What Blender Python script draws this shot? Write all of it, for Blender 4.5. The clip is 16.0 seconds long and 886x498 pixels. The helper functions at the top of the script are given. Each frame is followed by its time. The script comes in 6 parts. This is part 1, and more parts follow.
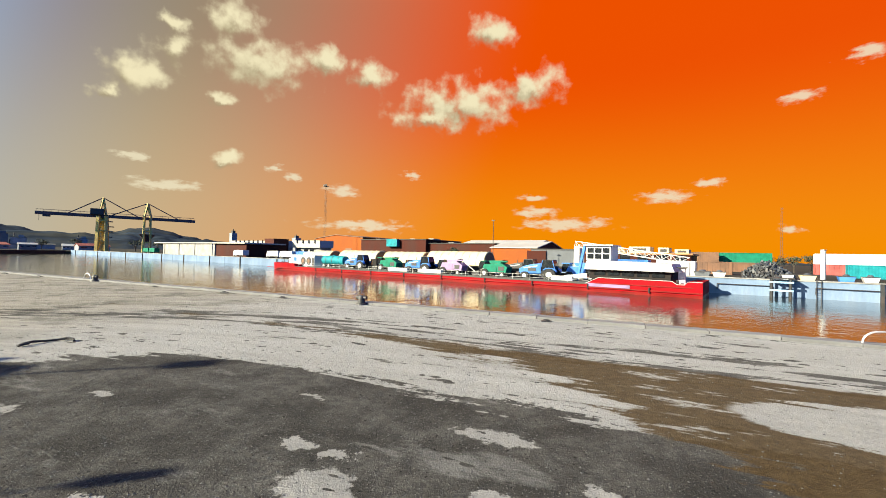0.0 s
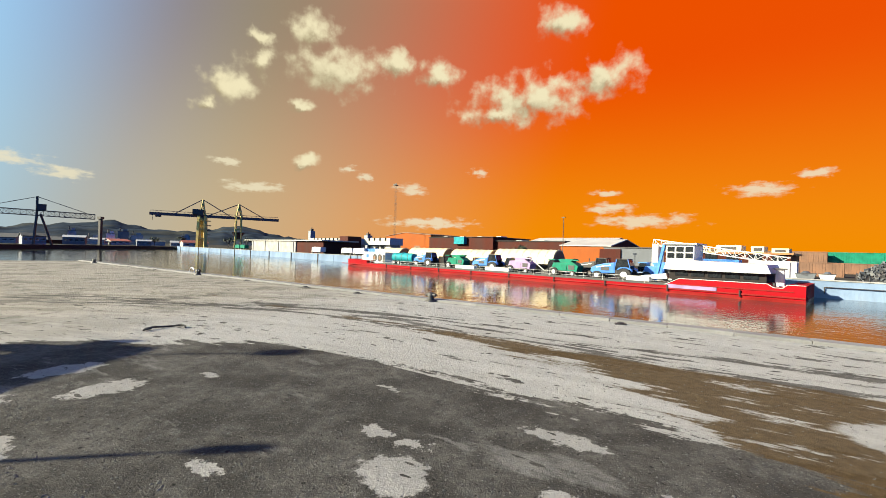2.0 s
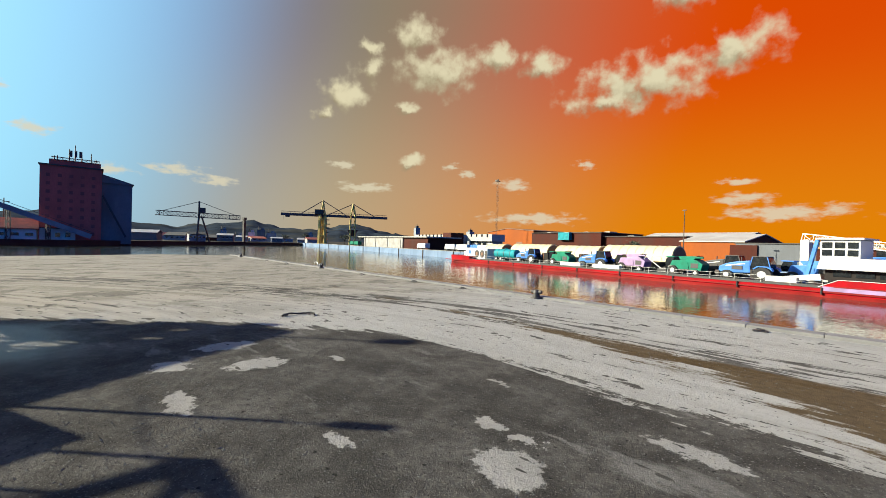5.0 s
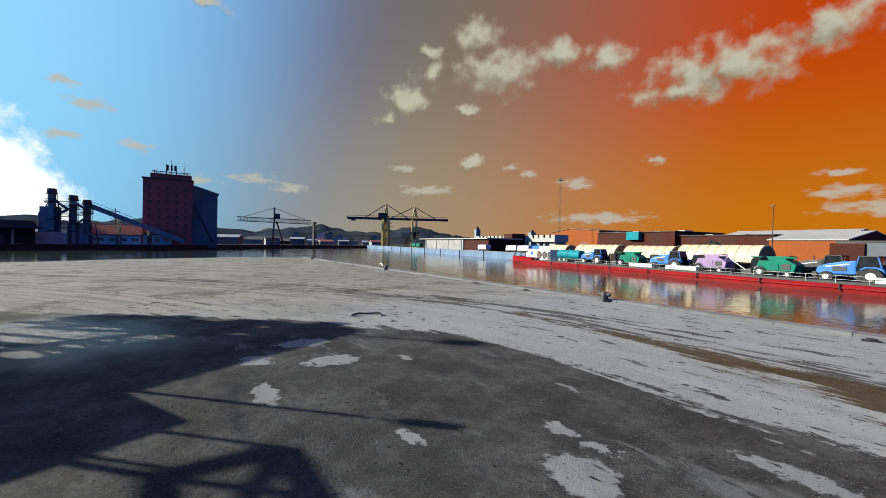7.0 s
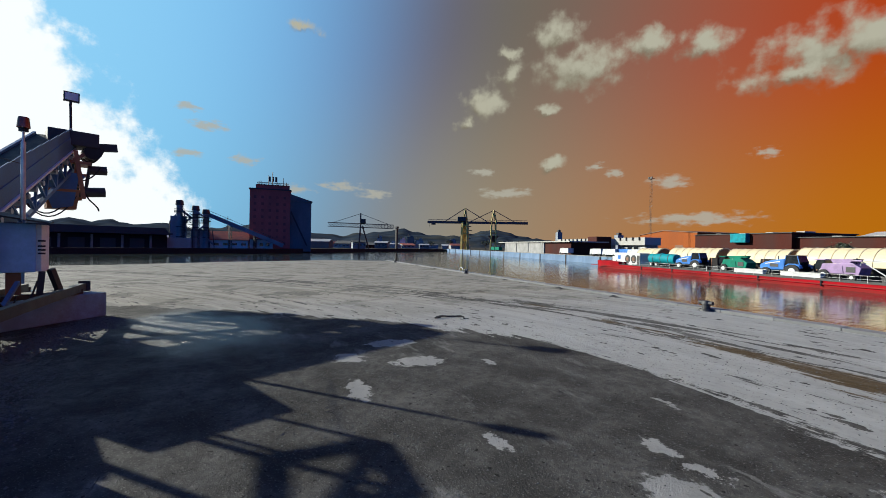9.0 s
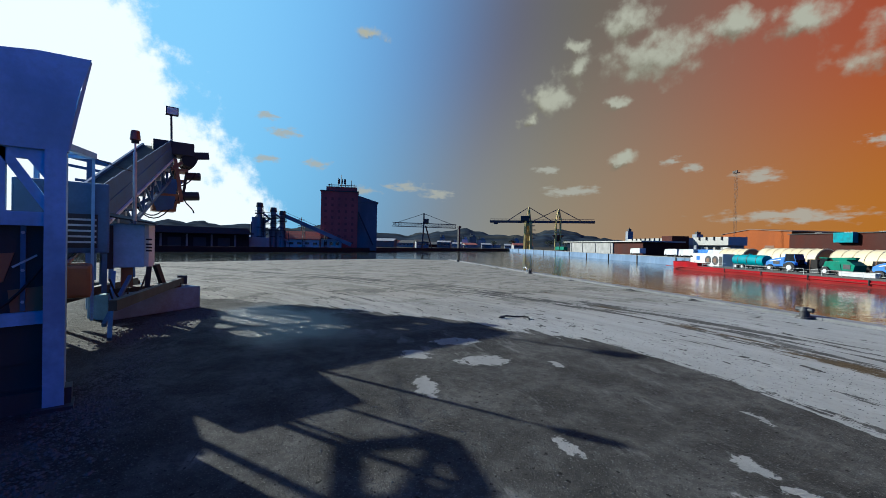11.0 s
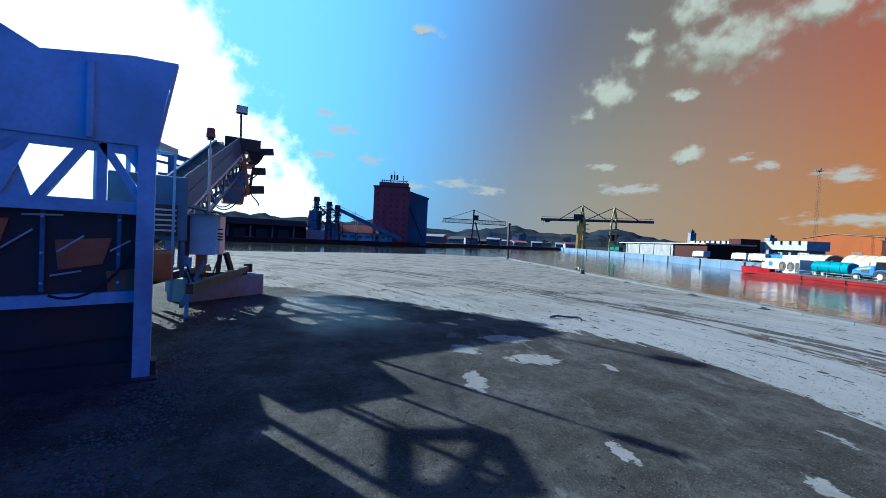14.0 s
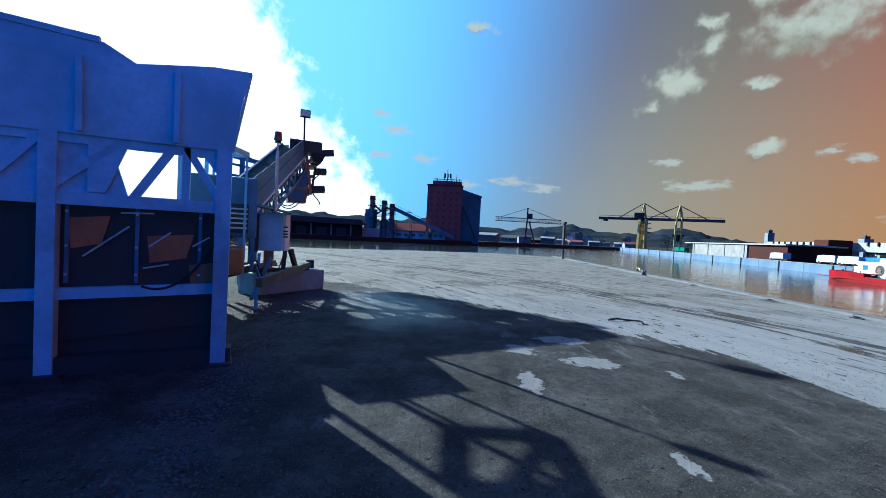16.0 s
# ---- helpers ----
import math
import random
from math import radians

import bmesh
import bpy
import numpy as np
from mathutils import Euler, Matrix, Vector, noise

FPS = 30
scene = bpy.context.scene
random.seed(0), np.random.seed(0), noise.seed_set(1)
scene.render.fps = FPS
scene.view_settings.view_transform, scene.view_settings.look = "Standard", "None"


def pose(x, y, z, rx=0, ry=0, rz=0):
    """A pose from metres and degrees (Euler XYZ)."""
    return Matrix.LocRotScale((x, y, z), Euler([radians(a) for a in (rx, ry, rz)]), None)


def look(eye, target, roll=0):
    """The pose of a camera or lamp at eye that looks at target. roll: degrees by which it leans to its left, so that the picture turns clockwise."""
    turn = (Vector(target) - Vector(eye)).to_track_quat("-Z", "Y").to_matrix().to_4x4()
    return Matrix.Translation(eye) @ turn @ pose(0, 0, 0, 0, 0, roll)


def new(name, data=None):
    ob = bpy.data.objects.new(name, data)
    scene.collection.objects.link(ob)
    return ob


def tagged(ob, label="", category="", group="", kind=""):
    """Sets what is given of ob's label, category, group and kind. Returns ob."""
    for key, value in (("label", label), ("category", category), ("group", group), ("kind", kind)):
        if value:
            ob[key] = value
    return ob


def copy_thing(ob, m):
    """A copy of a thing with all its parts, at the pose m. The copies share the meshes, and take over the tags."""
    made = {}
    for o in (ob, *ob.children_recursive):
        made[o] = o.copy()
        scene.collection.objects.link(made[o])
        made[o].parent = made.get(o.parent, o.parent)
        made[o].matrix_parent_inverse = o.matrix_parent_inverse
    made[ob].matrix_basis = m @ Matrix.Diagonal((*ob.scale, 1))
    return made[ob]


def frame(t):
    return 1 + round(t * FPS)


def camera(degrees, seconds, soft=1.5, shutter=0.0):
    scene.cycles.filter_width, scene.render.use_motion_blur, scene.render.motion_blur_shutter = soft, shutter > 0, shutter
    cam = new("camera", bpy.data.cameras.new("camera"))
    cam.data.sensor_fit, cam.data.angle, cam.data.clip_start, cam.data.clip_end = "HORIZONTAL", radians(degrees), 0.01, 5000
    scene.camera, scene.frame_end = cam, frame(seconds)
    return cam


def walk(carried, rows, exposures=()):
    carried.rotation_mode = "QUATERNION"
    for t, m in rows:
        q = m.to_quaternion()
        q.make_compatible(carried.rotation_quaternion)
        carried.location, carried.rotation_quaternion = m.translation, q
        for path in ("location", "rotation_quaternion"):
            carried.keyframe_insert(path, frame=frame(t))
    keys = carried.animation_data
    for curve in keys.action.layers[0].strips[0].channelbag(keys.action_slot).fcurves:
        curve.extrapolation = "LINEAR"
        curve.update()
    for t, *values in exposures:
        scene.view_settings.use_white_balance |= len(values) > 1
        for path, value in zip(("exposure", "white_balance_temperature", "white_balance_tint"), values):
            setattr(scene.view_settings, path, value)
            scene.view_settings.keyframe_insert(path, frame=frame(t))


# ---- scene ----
cam = camera(93.6, 16.0, soft=0.75)
# seconds, place of the eye, yaw, pitch, roll
ROWS = [
    (0.0, -0.000, 0.000, 2.500, 0.00, 0.90, -1.40),
    (0.5, -0.022, -0.034, 2.521, 2.44, 0.81, -1.64),
    (1.0, -0.022, -0.095, 2.543, 4.92, 0.59, -1.66),
    (1.5, -0.037, -0.156, 2.558, 7.04, 0.44, -1.75),
    (2.0, -0.048, -0.175, 2.555, 9.21, 0.30, -1.75),
    (2.5, -0.069, -0.192, 2.550, 11.77, 0.00, -1.72),
    (3.0, -0.089, -0.222, 2.553, 13.95, -0.16, -1.76),
    (3.5, -0.112, -0.241, 2.554, 16.76, -0.35, -1.75),
    (4.0, -0.141, -0.242, 2.544, 18.97, -0.49, -1.80),
    (6.5, -0.236, -0.355, 2.553, 29.48, -0.70, -1.37),
    (7.0, -0.251, -0.370, 2.555, 31.43, -0.67, -1.23),
    (7.5, -0.275, -0.393, 2.563, 33.20, -0.67, -1.22),
    (8.0, -0.291, -0.417, 2.567, 35.88, -0.65, -1.20),
    (8.5, -0.299, -0.444, 2.567, 38.62, -0.35, -1.16),
    (9.0, -0.313, -0.473, 2.574, 42.27, -0.41, -1.12),
    (9.5, -0.332, -0.486, 2.576, 45.06, -0.44, -1.14),
    (12.0, -0.391, -0.555, 2.542, 53.58, -0.95, -1.55),
    (12.5, -0.394, -0.576, 2.543, 54.75, -1.11, -1.81),
    (13.0, -0.375, -0.592, 2.542, 55.60, -1.20, -2.11),
    (13.5, -0.379, -0.601, 2.542, 56.47, -1.31, -2.38),
    (14.0, -0.381, -0.615, 2.539, 57.56, -1.38, -2.76),
    (14.5, -0.378, -0.634, 2.535, 58.98, -1.48, -3.12),
    (15.0, -0.381, -0.663, 2.536, 60.81, -1.63, -3.27),
    (15.5, -0.368, -0.676, 2.544, 63.17, -1.86, -3.31),
    (16.0, -0.387, -0.678, 2.540, 64.79, -1.97, -3.14),
]
# stops, kelvin and tint of the clip's colour filter, which turns from warm over neutral to cold
LOOKS = [
    (0.0, 1.74, 7600, 2), (4.2, 1.62, 7600, 2), (6.4, 1.18, 6600, 4), (9.6, 0.86, 6200, 4),
    (12.0, 0.90, 5400, -2), (13.0, 1.24, 5150, -3), (16.0, 1.24, 5050, -3),
]
walk(cam, [(t, pose(x, y, z, 90 + pitch, roll, yaw)) for t, x, y, z, yaw, pitch, roll in ROWS], LOOKS)

# ---- world and sun ----
SUN_AZ, SUN_EL = 109.75, 23.0   # degrees, counter-clockwise from +y


def heading(az, el=0.0):
    a, e = radians(az), radians(el)
    return Vector((-math.sin(a) * math.cos(e), math.cos(a) * math.cos(e), math.sin(e)))


class Nodes:
    """A small builder for node trees."""

    def __init__(self, tree):
        self.tree = tree
        tree.nodes.clear()

    def add(self, kind, **sets):
        n = self.tree.nodes.new(kind)
        for k, v in sets.items():
            setattr(n, k, v)
        return n

    def put(self, socket, value):
        if hasattr(value, "is_linked"):
            self.tree.links.new(value, socket)
        elif value is not None:
            socket.default_value = value

    def math(self, op, a, b=None, c=None, clamp=False):
        n = self.add("ShaderNodeMath", operation=op, use_clamp=clamp)
        for s, v in zip(n.inputs, (a, b, c)):
            self.put(s, v)
        return n.outputs[0]

    def vec(self, op, a, b=None, c=None):
        n = self.add("ShaderNodeVectorMath", operation=op)
        for s, v in zip(n.inputs, (a, b, c)):
            self.put(s, v)
        return n.outputs["Value"] if op in ("LENGTH", "DOT_PRODUCT", "DISTANCE") else n.outputs[0]

    def xyz(self, x, y, z):
        n = self.add("ShaderNodeCombineXYZ")
        for s, v in zip(n.inputs, (x, y, z)):
            self.put(s, v)
        return n.outputs[0]

    def split(self, v):
        n = self.add("ShaderNodeSeparateXYZ")
        self.put(n.inputs[0], v)
        return n.outputs

    def noise(self, vector, scale, detail=4.0, rough=0.55, colour=False):
        n = self.add("ShaderNodeTexNoise")
        self.put(n.inputs["Vector"], vector)
        n.inputs["Scale"].default_value, n.inputs["Detail"].default_value, n.inputs["Roughness"].default_value = scale, detail, rough
        return n.outputs["Color" if colour else "Fac"]

    def ramp(self, fac, lo, hi, a=0.0, b=1.0):
        n = self.add("ShaderNodeMapRange", interpolation_type="SMOOTHSTEP")
        for s, v in zip(n.inputs, (fac, lo, hi, a, b)):
            self.put(s, v)
        return n.outputs[0]

    def mix(self, fac, a, b, kind="MIX"):
        n = self.add("ShaderNodeMix", data_type="RGBA", blend_type=kind)
        self.put(n.inputs[0], fac)
        for s, v in ((n.inputs[6], a), (n.inputs[7], b)):
            self.put(s, (*v, 1) if isinstance(v, tuple) and len(v) == 3 else v)
        return n.outputs[2]


# azimuth, elevation, half width, half height of each cloud, in degrees
HEAPS = [
    (24.5, 22.6, 6.4, 2.8), (10.6, 22.9, 2.8, 1.8), (-2.3, 20.0, 8.2, 2.8), (-11.5, 22.0, 4.4, 2.2), (37.1, 18.7, 2.6, 2.6),
    (-6.0, 28.3, 3.2, 1.8), (16.1, 24.1, 2.2, 1.7), (27.2, 26.6, 2.9, 1.8), (2.2, 18.2, 5.0, 1.5), (33.4, 22.0, 1.6, 1.7),
    (38.5, 16.6, 1.6, 1.2), (33.6, 24.6, 1.3, 1.0), (28.7, 18.0, 1.9, 0.8), (60.9, 26.2, 1.9, 0.8), (27.6, 11.0, 1.8, 0.8),
]
STREAKS = [
    (-40.7, 17.1, 2.2, 0.7), (37.0, 10.1, 2.0, 0.55), (33.8, 7.3, 4.4, 0.8), (13.9, 8.3, 2.6, 1.1), (4.5, 10.8, 1.4, 0.7),
    (20.0, 9.5, 1.2, 0.6), (22.3, 10.5, 1.3, 0.7), (-27.9, 7.8, 3.6, 0.9), (-12.2, 8.1, 2.2, 0.5), (-12.6, 6.1, 3.4, 0.8),
    (-16.3, 4.5, 6.5, 1.0), (11.2, 3.8, 7.3, 0.9), (-45.5, 20.0, 1.8, 0.8), (-40.1, 3.7, 1.2, 0.5), (74.0, 15.3, 1.7, 0.6),
    (71.7, 13.6, 2.3, 0.8), (74.1, 10.2, 2.0, 0.6), (68.0, 10.0, 1.9, 0.8), (55.9, 7.7, 3.4, 0.8), (51.8, 6.8, 2.6, 0.8),
    (62.0, 7.0, 2.5, 0.7), (-32.8, 9.2, 2.0, 0.5),
]


def make_world():
    world = bpy.data.worlds.new("sky")
    world.use_nodes = True
    g = Nodes(world.node_tree)
    ray = g.add("ShaderNodeTexCoord").outputs["Generated"]
    x, y, z = g.split(g.vec("NORMALIZE", ray))
    az = g.math("MULTIPLY", g.math("ARCTAN2", g.math("MULTIPLY", x, -1.0), y), 180 / math.pi)
    el = g.math("MULTIPLY", g.math("ARCSINE", z), 180 / math.pi)
    sky = g.add("ShaderNodeTexSky", sky_type="NISHITA", sun_disc=False, sun_elevation=radians(SUN_EL), sun_rotation=radians(-SUN_AZ), air_density=1.2, dust_density=2.0)
    # orange away from the sun, pale between, deep blue towards it and all round behind
    warm = g.mix(g.ramp(el, 0.0, 24.0), (0.62, 0.190, 0.004), (0.58, 0.055, 0.0))
    tan = g.mix(g.ramp(el, 1.0, 30.0), (0.38, 0.31, 0.22), (0.21, 0.175, 0.14))
    cold = g.mix(g.ramp(el, 1.0, 26.0), (0.06, 0.36, 0.76), (0.0, 0.17, 0.82))
    deep = (0.0, 0.15, 0.72)
    lean = g.math("ADD", az, g.math("MULTIPLY", el, 0.35))
    body = g.mix(g.ramp(lean, -4.0, 46.0), warm, tan)
    body = g.mix(g.ramp(g.math("ADD", az, g.math("MULTIPLY", el, 0.15)), 34.0, 88.0), body, cold)
    body = g.mix(g.ramp(az, -49.0, -78.0), body, deep)
    body = g.mix(g.ramp(az, 135.0, 165.0), body, deep)
    body = g.mix(g.ramp(el, 36.0, 60.0), body, deep)
    body = g.mix(0.01, body, g.mix(1.0, sky.outputs[0], (0.10, 0.10, 0.10), "MULTIPLY"))
    # glare round the sun, reaching farther out towards the horizon
    near = g.vec("DOT_PRODUCT", ray, tuple(heading(SUN_AZ, SUN_EL)))
    wisps = g.math("SUBTRACT", g.noise(ray, 9.0, 6.0, 0.62), 0.5)
    below = g.math("SUBTRACT", 22.0, el)
    rim = g.math("SUBTRACT", 87.0, g.math("MAXIMUM", g.math("MULTIPLY", below, 0.7), g.math("MULTIPLY", below, 0.45)))
    glare = g.ramp(g.math("ADD", g.math("SUBTRACT", az, rim), g.math("MULTIPLY", wisps, 22.0)), -2.0, 2.2)
    glare = g.math("MULTIPLY", g.math("MULTIPLY", glare, g.ramp(az, 146.0, 130.0)), g.ramp(el, 52.0, 38.0))
    haze = g.ramp(near, 0.46, 0.96)
    body = g.mix(g.math("MULTIPLY", haze, 0.85), body, (0.44, 0.90, 1.22))
    # clouds
    spot = g.xyz(az, el, 0.0)
    big = g.vec("SUBTRACT", g.noise(spot, 0.33, 4.0, 0.6, True), (0.5, 0.5, 0.5))
    fine = g.vec("SUBTRACT", g.noise(spot, 0.9, 3.0, 0.55, True), (0.5, 0.5, 0.5))
    heap_spot = g.vec("ADD", g.vec("MULTIPLY_ADD", big, (4.0, 2.6, 0.0), spot), g.vec("MULTIPLY", fine, (0.9, 0.8, 0.0)))
    streak_spot = g.vec("ADD", g.vec("MULTIPLY_ADD", big, (2.0, 0.6, 0.0), spot), g.vec("MULTIPLY", fine, (2.2, 0.8, 0.0)))

    def cover(place, clouds):
        least = None
        for a, e, w, h in clouds:
            r = g.vec("LENGTH", g.vec("MULTIPLY_ADD", place, (1 / w, 1 / h, 0.0), (-a / w, -e / h, 0.0)))
            least = r if least is None else g.math("SMOOTH_MIN", least, r, 0.25)
        return least

    heaps, streaks = cover(heap_spot, HEAPS), cover(streak_spot, STREAKS)
    above = cover(g.vec("ADD", heap_spot, (-0.5, 0.9, 0.0)), HEAPS)
    puffs = g.noise(spot, 0.40, 6.0, 0.50)
    thick = g.ramp(g.math("ADD", g.math("SUBTRACT", 1.12, heaps), g.math("MULTIPLY", g.math("SUBTRACT", puffs, 0.5), 2.7)), -0.15, 1.0)
    thin = g.math("MULTIPLY", g.ramp(g.math("ADD", g.math("SUBTRACT", 1.0, streaks), g.math("MULTIPLY", g.math("SUBTRACT", g.noise(g.vec("MULTIPLY", spot, (0.7, 2.0, 1.0)), 0.8, 4.0, 0.55), 0.5), 2.2)), 0.0, 0.8), 0.8)
    shade = g.ramp(g.math("ADD", g.math("SUBTRACT", above, heaps), g.math("MULTIPLY", g.math("SUBTRACT", puffs, 0.5), 1.6)), -0.65, 0.45)
    white = g.mix(shade, (0.27, 0.23, 0.16), (0.60, 0.555, 0.43))
    body = g.mix(thin, body, (0.58, 0.54, 0.45))
    body = g.mix(thick, body, white)
    body = g.mix(1.0, body, (0.86, 0.86, 0.86), "MULTIPLY")
    body = g.mix(glare, body, (1.1, 1.1, 1.1))
    back = g.add("ShaderNodeBackground")
    g.put(back.inputs[0], body)
    back.inputs[1].default_value = 0.5
    g.put(g.add("ShaderNodeOutputWorld").inputs[0], back.outputs[0])
    scene.world = world
    world.cycles.sampling_method, world.cycles.sample_map_resolution = "MANUAL", 512


make_world()
lamp = bpy.data.lights.new("sun", "SUN")
lamp.energy, lamp.angle, lamp.color = 5.0, radians(0.5), (1.0, 0.94, 0.82)
new("sun", lamp).matrix_world = look(heading(SUN_AZ, SUN_EL) * 100, (0, 0, 0))


# ---- materials ----
def material(name, colour, rough=0.7, metal=0.0, spread=0.25, scale=1.5, bump=0.15, dirt=None, dirt_amount=0.4, stretch=(1, 1, 1), fine=18.0, pieces=0.0, gloss=0.5, tone=0.56):
    """A worn surface: a base colour that varies at two scales, patches of dirt and fine relief."""
    colour = tuple(c * tone for c in colour)
    dirt = tuple(c * tone for c in dirt) if dirt else None
    m = bpy.data.materials.new(name)
    m.use_nodes = True
    g = Nodes(m.node_tree)
    where = g.vec("MULTIPLY", g.add("ShaderNodeTexCoord").outputs["Object"], stretch)
    coarse, grain = g.noise(where, scale, 4.0), g.noise(where, scale * fine, 3.0)
    dark = tuple(c * (1 - spread) for c in colour)
    light = tuple(min(1.0, c * (1 + spread)) for c in colour)
    col = g.mix(g.ramp(coarse, 0.3, 0.7), dark, light)
    col = g.mix(g.math("MULTIPLY", g.ramp(grain, 0.35, 0.75), 0.35), col, tuple(c * 0.7 for c in colour))
    if pieces:
        col = g.mix(g.math("MULTIPLY", g.add("ShaderNodeObjectInfo").outputs["Random"], pieces), col, tuple(c * 0.45 for c in colour))
    if dirt:
        col = g.mix(g.math("MULTIPLY", g.ramp(g.noise(where, scale * 0.45, 6.0, 0.65), 0.48, 0.68), dirt_amount), col, dirt)
    b = g.add("ShaderNodeBsdfPrincipled")
    g.put(b.inputs["Base Color"], col)
    g.put(b.inputs["Roughness"], g.ramp(coarse, 0.2, 0.8, max(0.02, rough - 0.12), min(1.0, rough + 0.12)))
    b.inputs["Metallic"].default_value, b.inputs["Specular IOR Level"].default_value = metal, gloss
    if bump:
        bm = g.add("ShaderNodeBump")
        bm.inputs["Strength"].default_value, bm.inputs["Distance"].default_value = bump, 0.02
        g.put(bm.inputs["Height"], grain)
        g.put(b.inputs["Normal"], bm.outputs[0])
    g.put(g.add("ShaderNodeOutputMaterial").inputs[0], b.outputs[0])
    return m


EDGE, INLAND = Vector((-0.907, 0.421, 0)), Vector((-0.421, -0.907, 0))   # along the near quay's edge, and away from the water
EDGE_POINT = Vector((0.5, 19.25, 0))


# pale dry patches of the yard: along the edge, inland, half length, half width
PATCHES = [
    (-5.9, 12.1, 0.62, 0.22), (-3.65, 13.5, 0.30, 0.15), (-4.35, 13.5, 0.24, 0.12), (-4.6, 14.2, 0.50, 0.42), (1.15, 15.1, 0.42, 0.62), (3.0, 15.2, 0.42, 0.68),
    (0.6, 13.6, 0.28, 0.10), (-6.4, 13.5, 0.35, 0.18), (-7.4, 12.9, 0.30, 0.15), (-0.2, 16.7, 0.62, 0.22), (1.9, 16.5, 0.45, 0.35), (-2.8, 15.4, 0.28, 0.12), (-2.6, 12.0, 0.30, 0.06),
]


def make_yard():
    """Asphalt with pale dust near the water, swept streaks, dry patches and brown mud."""
    m = bpy.data.materials.new("yard")
    m.use_nodes = True
    g = Nodes(m.node_tree)
    spot = g.add("ShaderNodeTexCoord").outputs["Object"]
    rel = g.vec("SUBTRACT", spot, tuple(EDGE_POINT))
    along, inland = g.vec("DOT_PRODUCT", rel, tuple(EDGE)), g.vec("DOT_PRODUCT", rel, tuple(INLAND))
    # the wheel tracks bend away from the water towards the machine
    turn = g.math("POWER", g.math("MAXIMUM", g.math("ADD", along, 1.5), 0.0), 2.0)
    rim = g.math("SUBTRACT", inland, g.math("MULTIPLY", turn, 0.068))
    lane = g.math("SUBTRACT", inland, g.math("MULTIPLY", turn, 0.020))
    lanes = g.noise(g.xyz(g.math("MULTIPLY", along, 0.14), lane, 0.0), 1.4, 6.0, 0.66)
    drift, grain, grit = g.noise(spot, 0.35, 5.0, 0.6), g.noise(spot, 30.0, 3.0, 0.8), g.noise(spot, 6.0, 6.0, 0.72)
    wobble = g.math("ADD", g.math("MULTIPLY", g.math("SUBTRACT", lanes, 0.5), 4.2), g.math("MULTIPLY", g.math("SUBTRACT", grit, 0.5), 0.9))
    dusty = g.ramp(g.math("ADD", rim, wobble), 10.78, 10.62)
    # dry patches
    flat = g.xyz(along, inland, 0.0)
    warped = g.vec("MULTIPLY_ADD", g.vec("SUBTRACT", g.noise(spot, 3.2, 8.0, 0.74, True), (0.5, 0.5, 0.5)), (0.9, 0.75, 0), flat)
    dots = None
    for a, i, w, h in PATCHES:
        d = g.vec("LENGTH", g.vec("MULTIPLY_ADD", warped, (1 / w, 1 / h, 0), (-a / w, -i / h, 0)))
        dots = d if dots is None else g.math("MINIMUM", dots, d)
    patch = g.math("MULTIPLY", g.ramp(g.math("ADD", dots, g.math("MULTIPLY", g.math("SUBTRACT", grit, 0.5), 1.3)), 1.02, 0.80), 0.8)
    blot = g.noise(g.xyz(g.math("MULTIPLY", along, 0.4), inland, 3.0), 0.9, 6.0, 0.66)
    faint = g.math("MULTIPLY", g.ramp(blot, 0.57, 0.66), 0.28)
    # dark wheel streaks and short drops on the dust
    tracks = g.math("MULTIPLY", g.ramp(lane, 3.6, 5.2), g.ramp(lane, 8.0, 6.6))
    smear = g.ramp(g.math("ADD", g.noise(g.xyz(g.math("MULTIPLY", along, 0.16), lane, 7.0), 2.1, 6.0, 0.66), g.math("MULTIPLY", tracks, 0.13)), 0.640, 0.650)
    drops = g.ramp(g.noise(g.xyz(g.math("MULTIPLY", along, 0.42), lane, 11.0), 4.4, 2.0, 0.55), g.ramp(blot, 0.46, 0.68, 0.700, 0.585), g.ramp(blot, 0.46, 0.68, 0.706, 0.591))
    dark = g.math("MAXIMUM", g.math("MULTIPLY", smear, 0.9), g.math("MULTIPLY", drops, 0.97))
    pale = g.math("SUBTRACT", g.math("MAXIMUM", dusty, g.math("MAXIMUM", faint, patch)), dark, clamp=True)
    bare = g.mix(g.ramp(g.noise(spot, 0.8, 7.0, 0.66), 0.36, 0.66), (0.049, 0.047, 0.045), (0.142, 0.139, 0.135))
    bare = g.mix(g.math("MULTIPLY", g.ramp(grit, 0.44, 0.58), 0.5), bare, (0.050, 0.050, 0.050))
    bare = g.mix(g.math("MULTIPLY", g.ramp(grain, 0.58, 0.64), 0.75), bare, (0.26, 0.255, 0.25))
    pits = g.ramp(g.noise(spot, 13.0, 2.0, 0.5), 0.665, 0.69)
    bare = g.mix(g.math("MULTIPLY", pits, 0.85), bare, (0.015, 0.014, 0.014))
    dust = g.mix(g.ramp(lanes, 0.3, 0.7), (0.42, 0.42, 0.425), (0.52, 0.52, 0.525))
    dust = g.mix(g.math("MULTIPLY", g.ramp(grit, 0.5, 0.68), 0.3), dust, (0.20, 0.20, 0.20))
    # trodden and greyer away from the barge
    worn = g.math("MULTIPLY", g.ramp(g.math("ADD", along, g.math("MULTIPLY", g.math("SUBTRACT", drift, 0.5), 14.0)), 3.0, 15.0), 0.88)
    dust = g.mix(worn, dust, g.mix(g.ramp(lanes, 0.40, 0.60), (0.28, 0.262, 0.228), (0.43, 0.405, 0.36)))
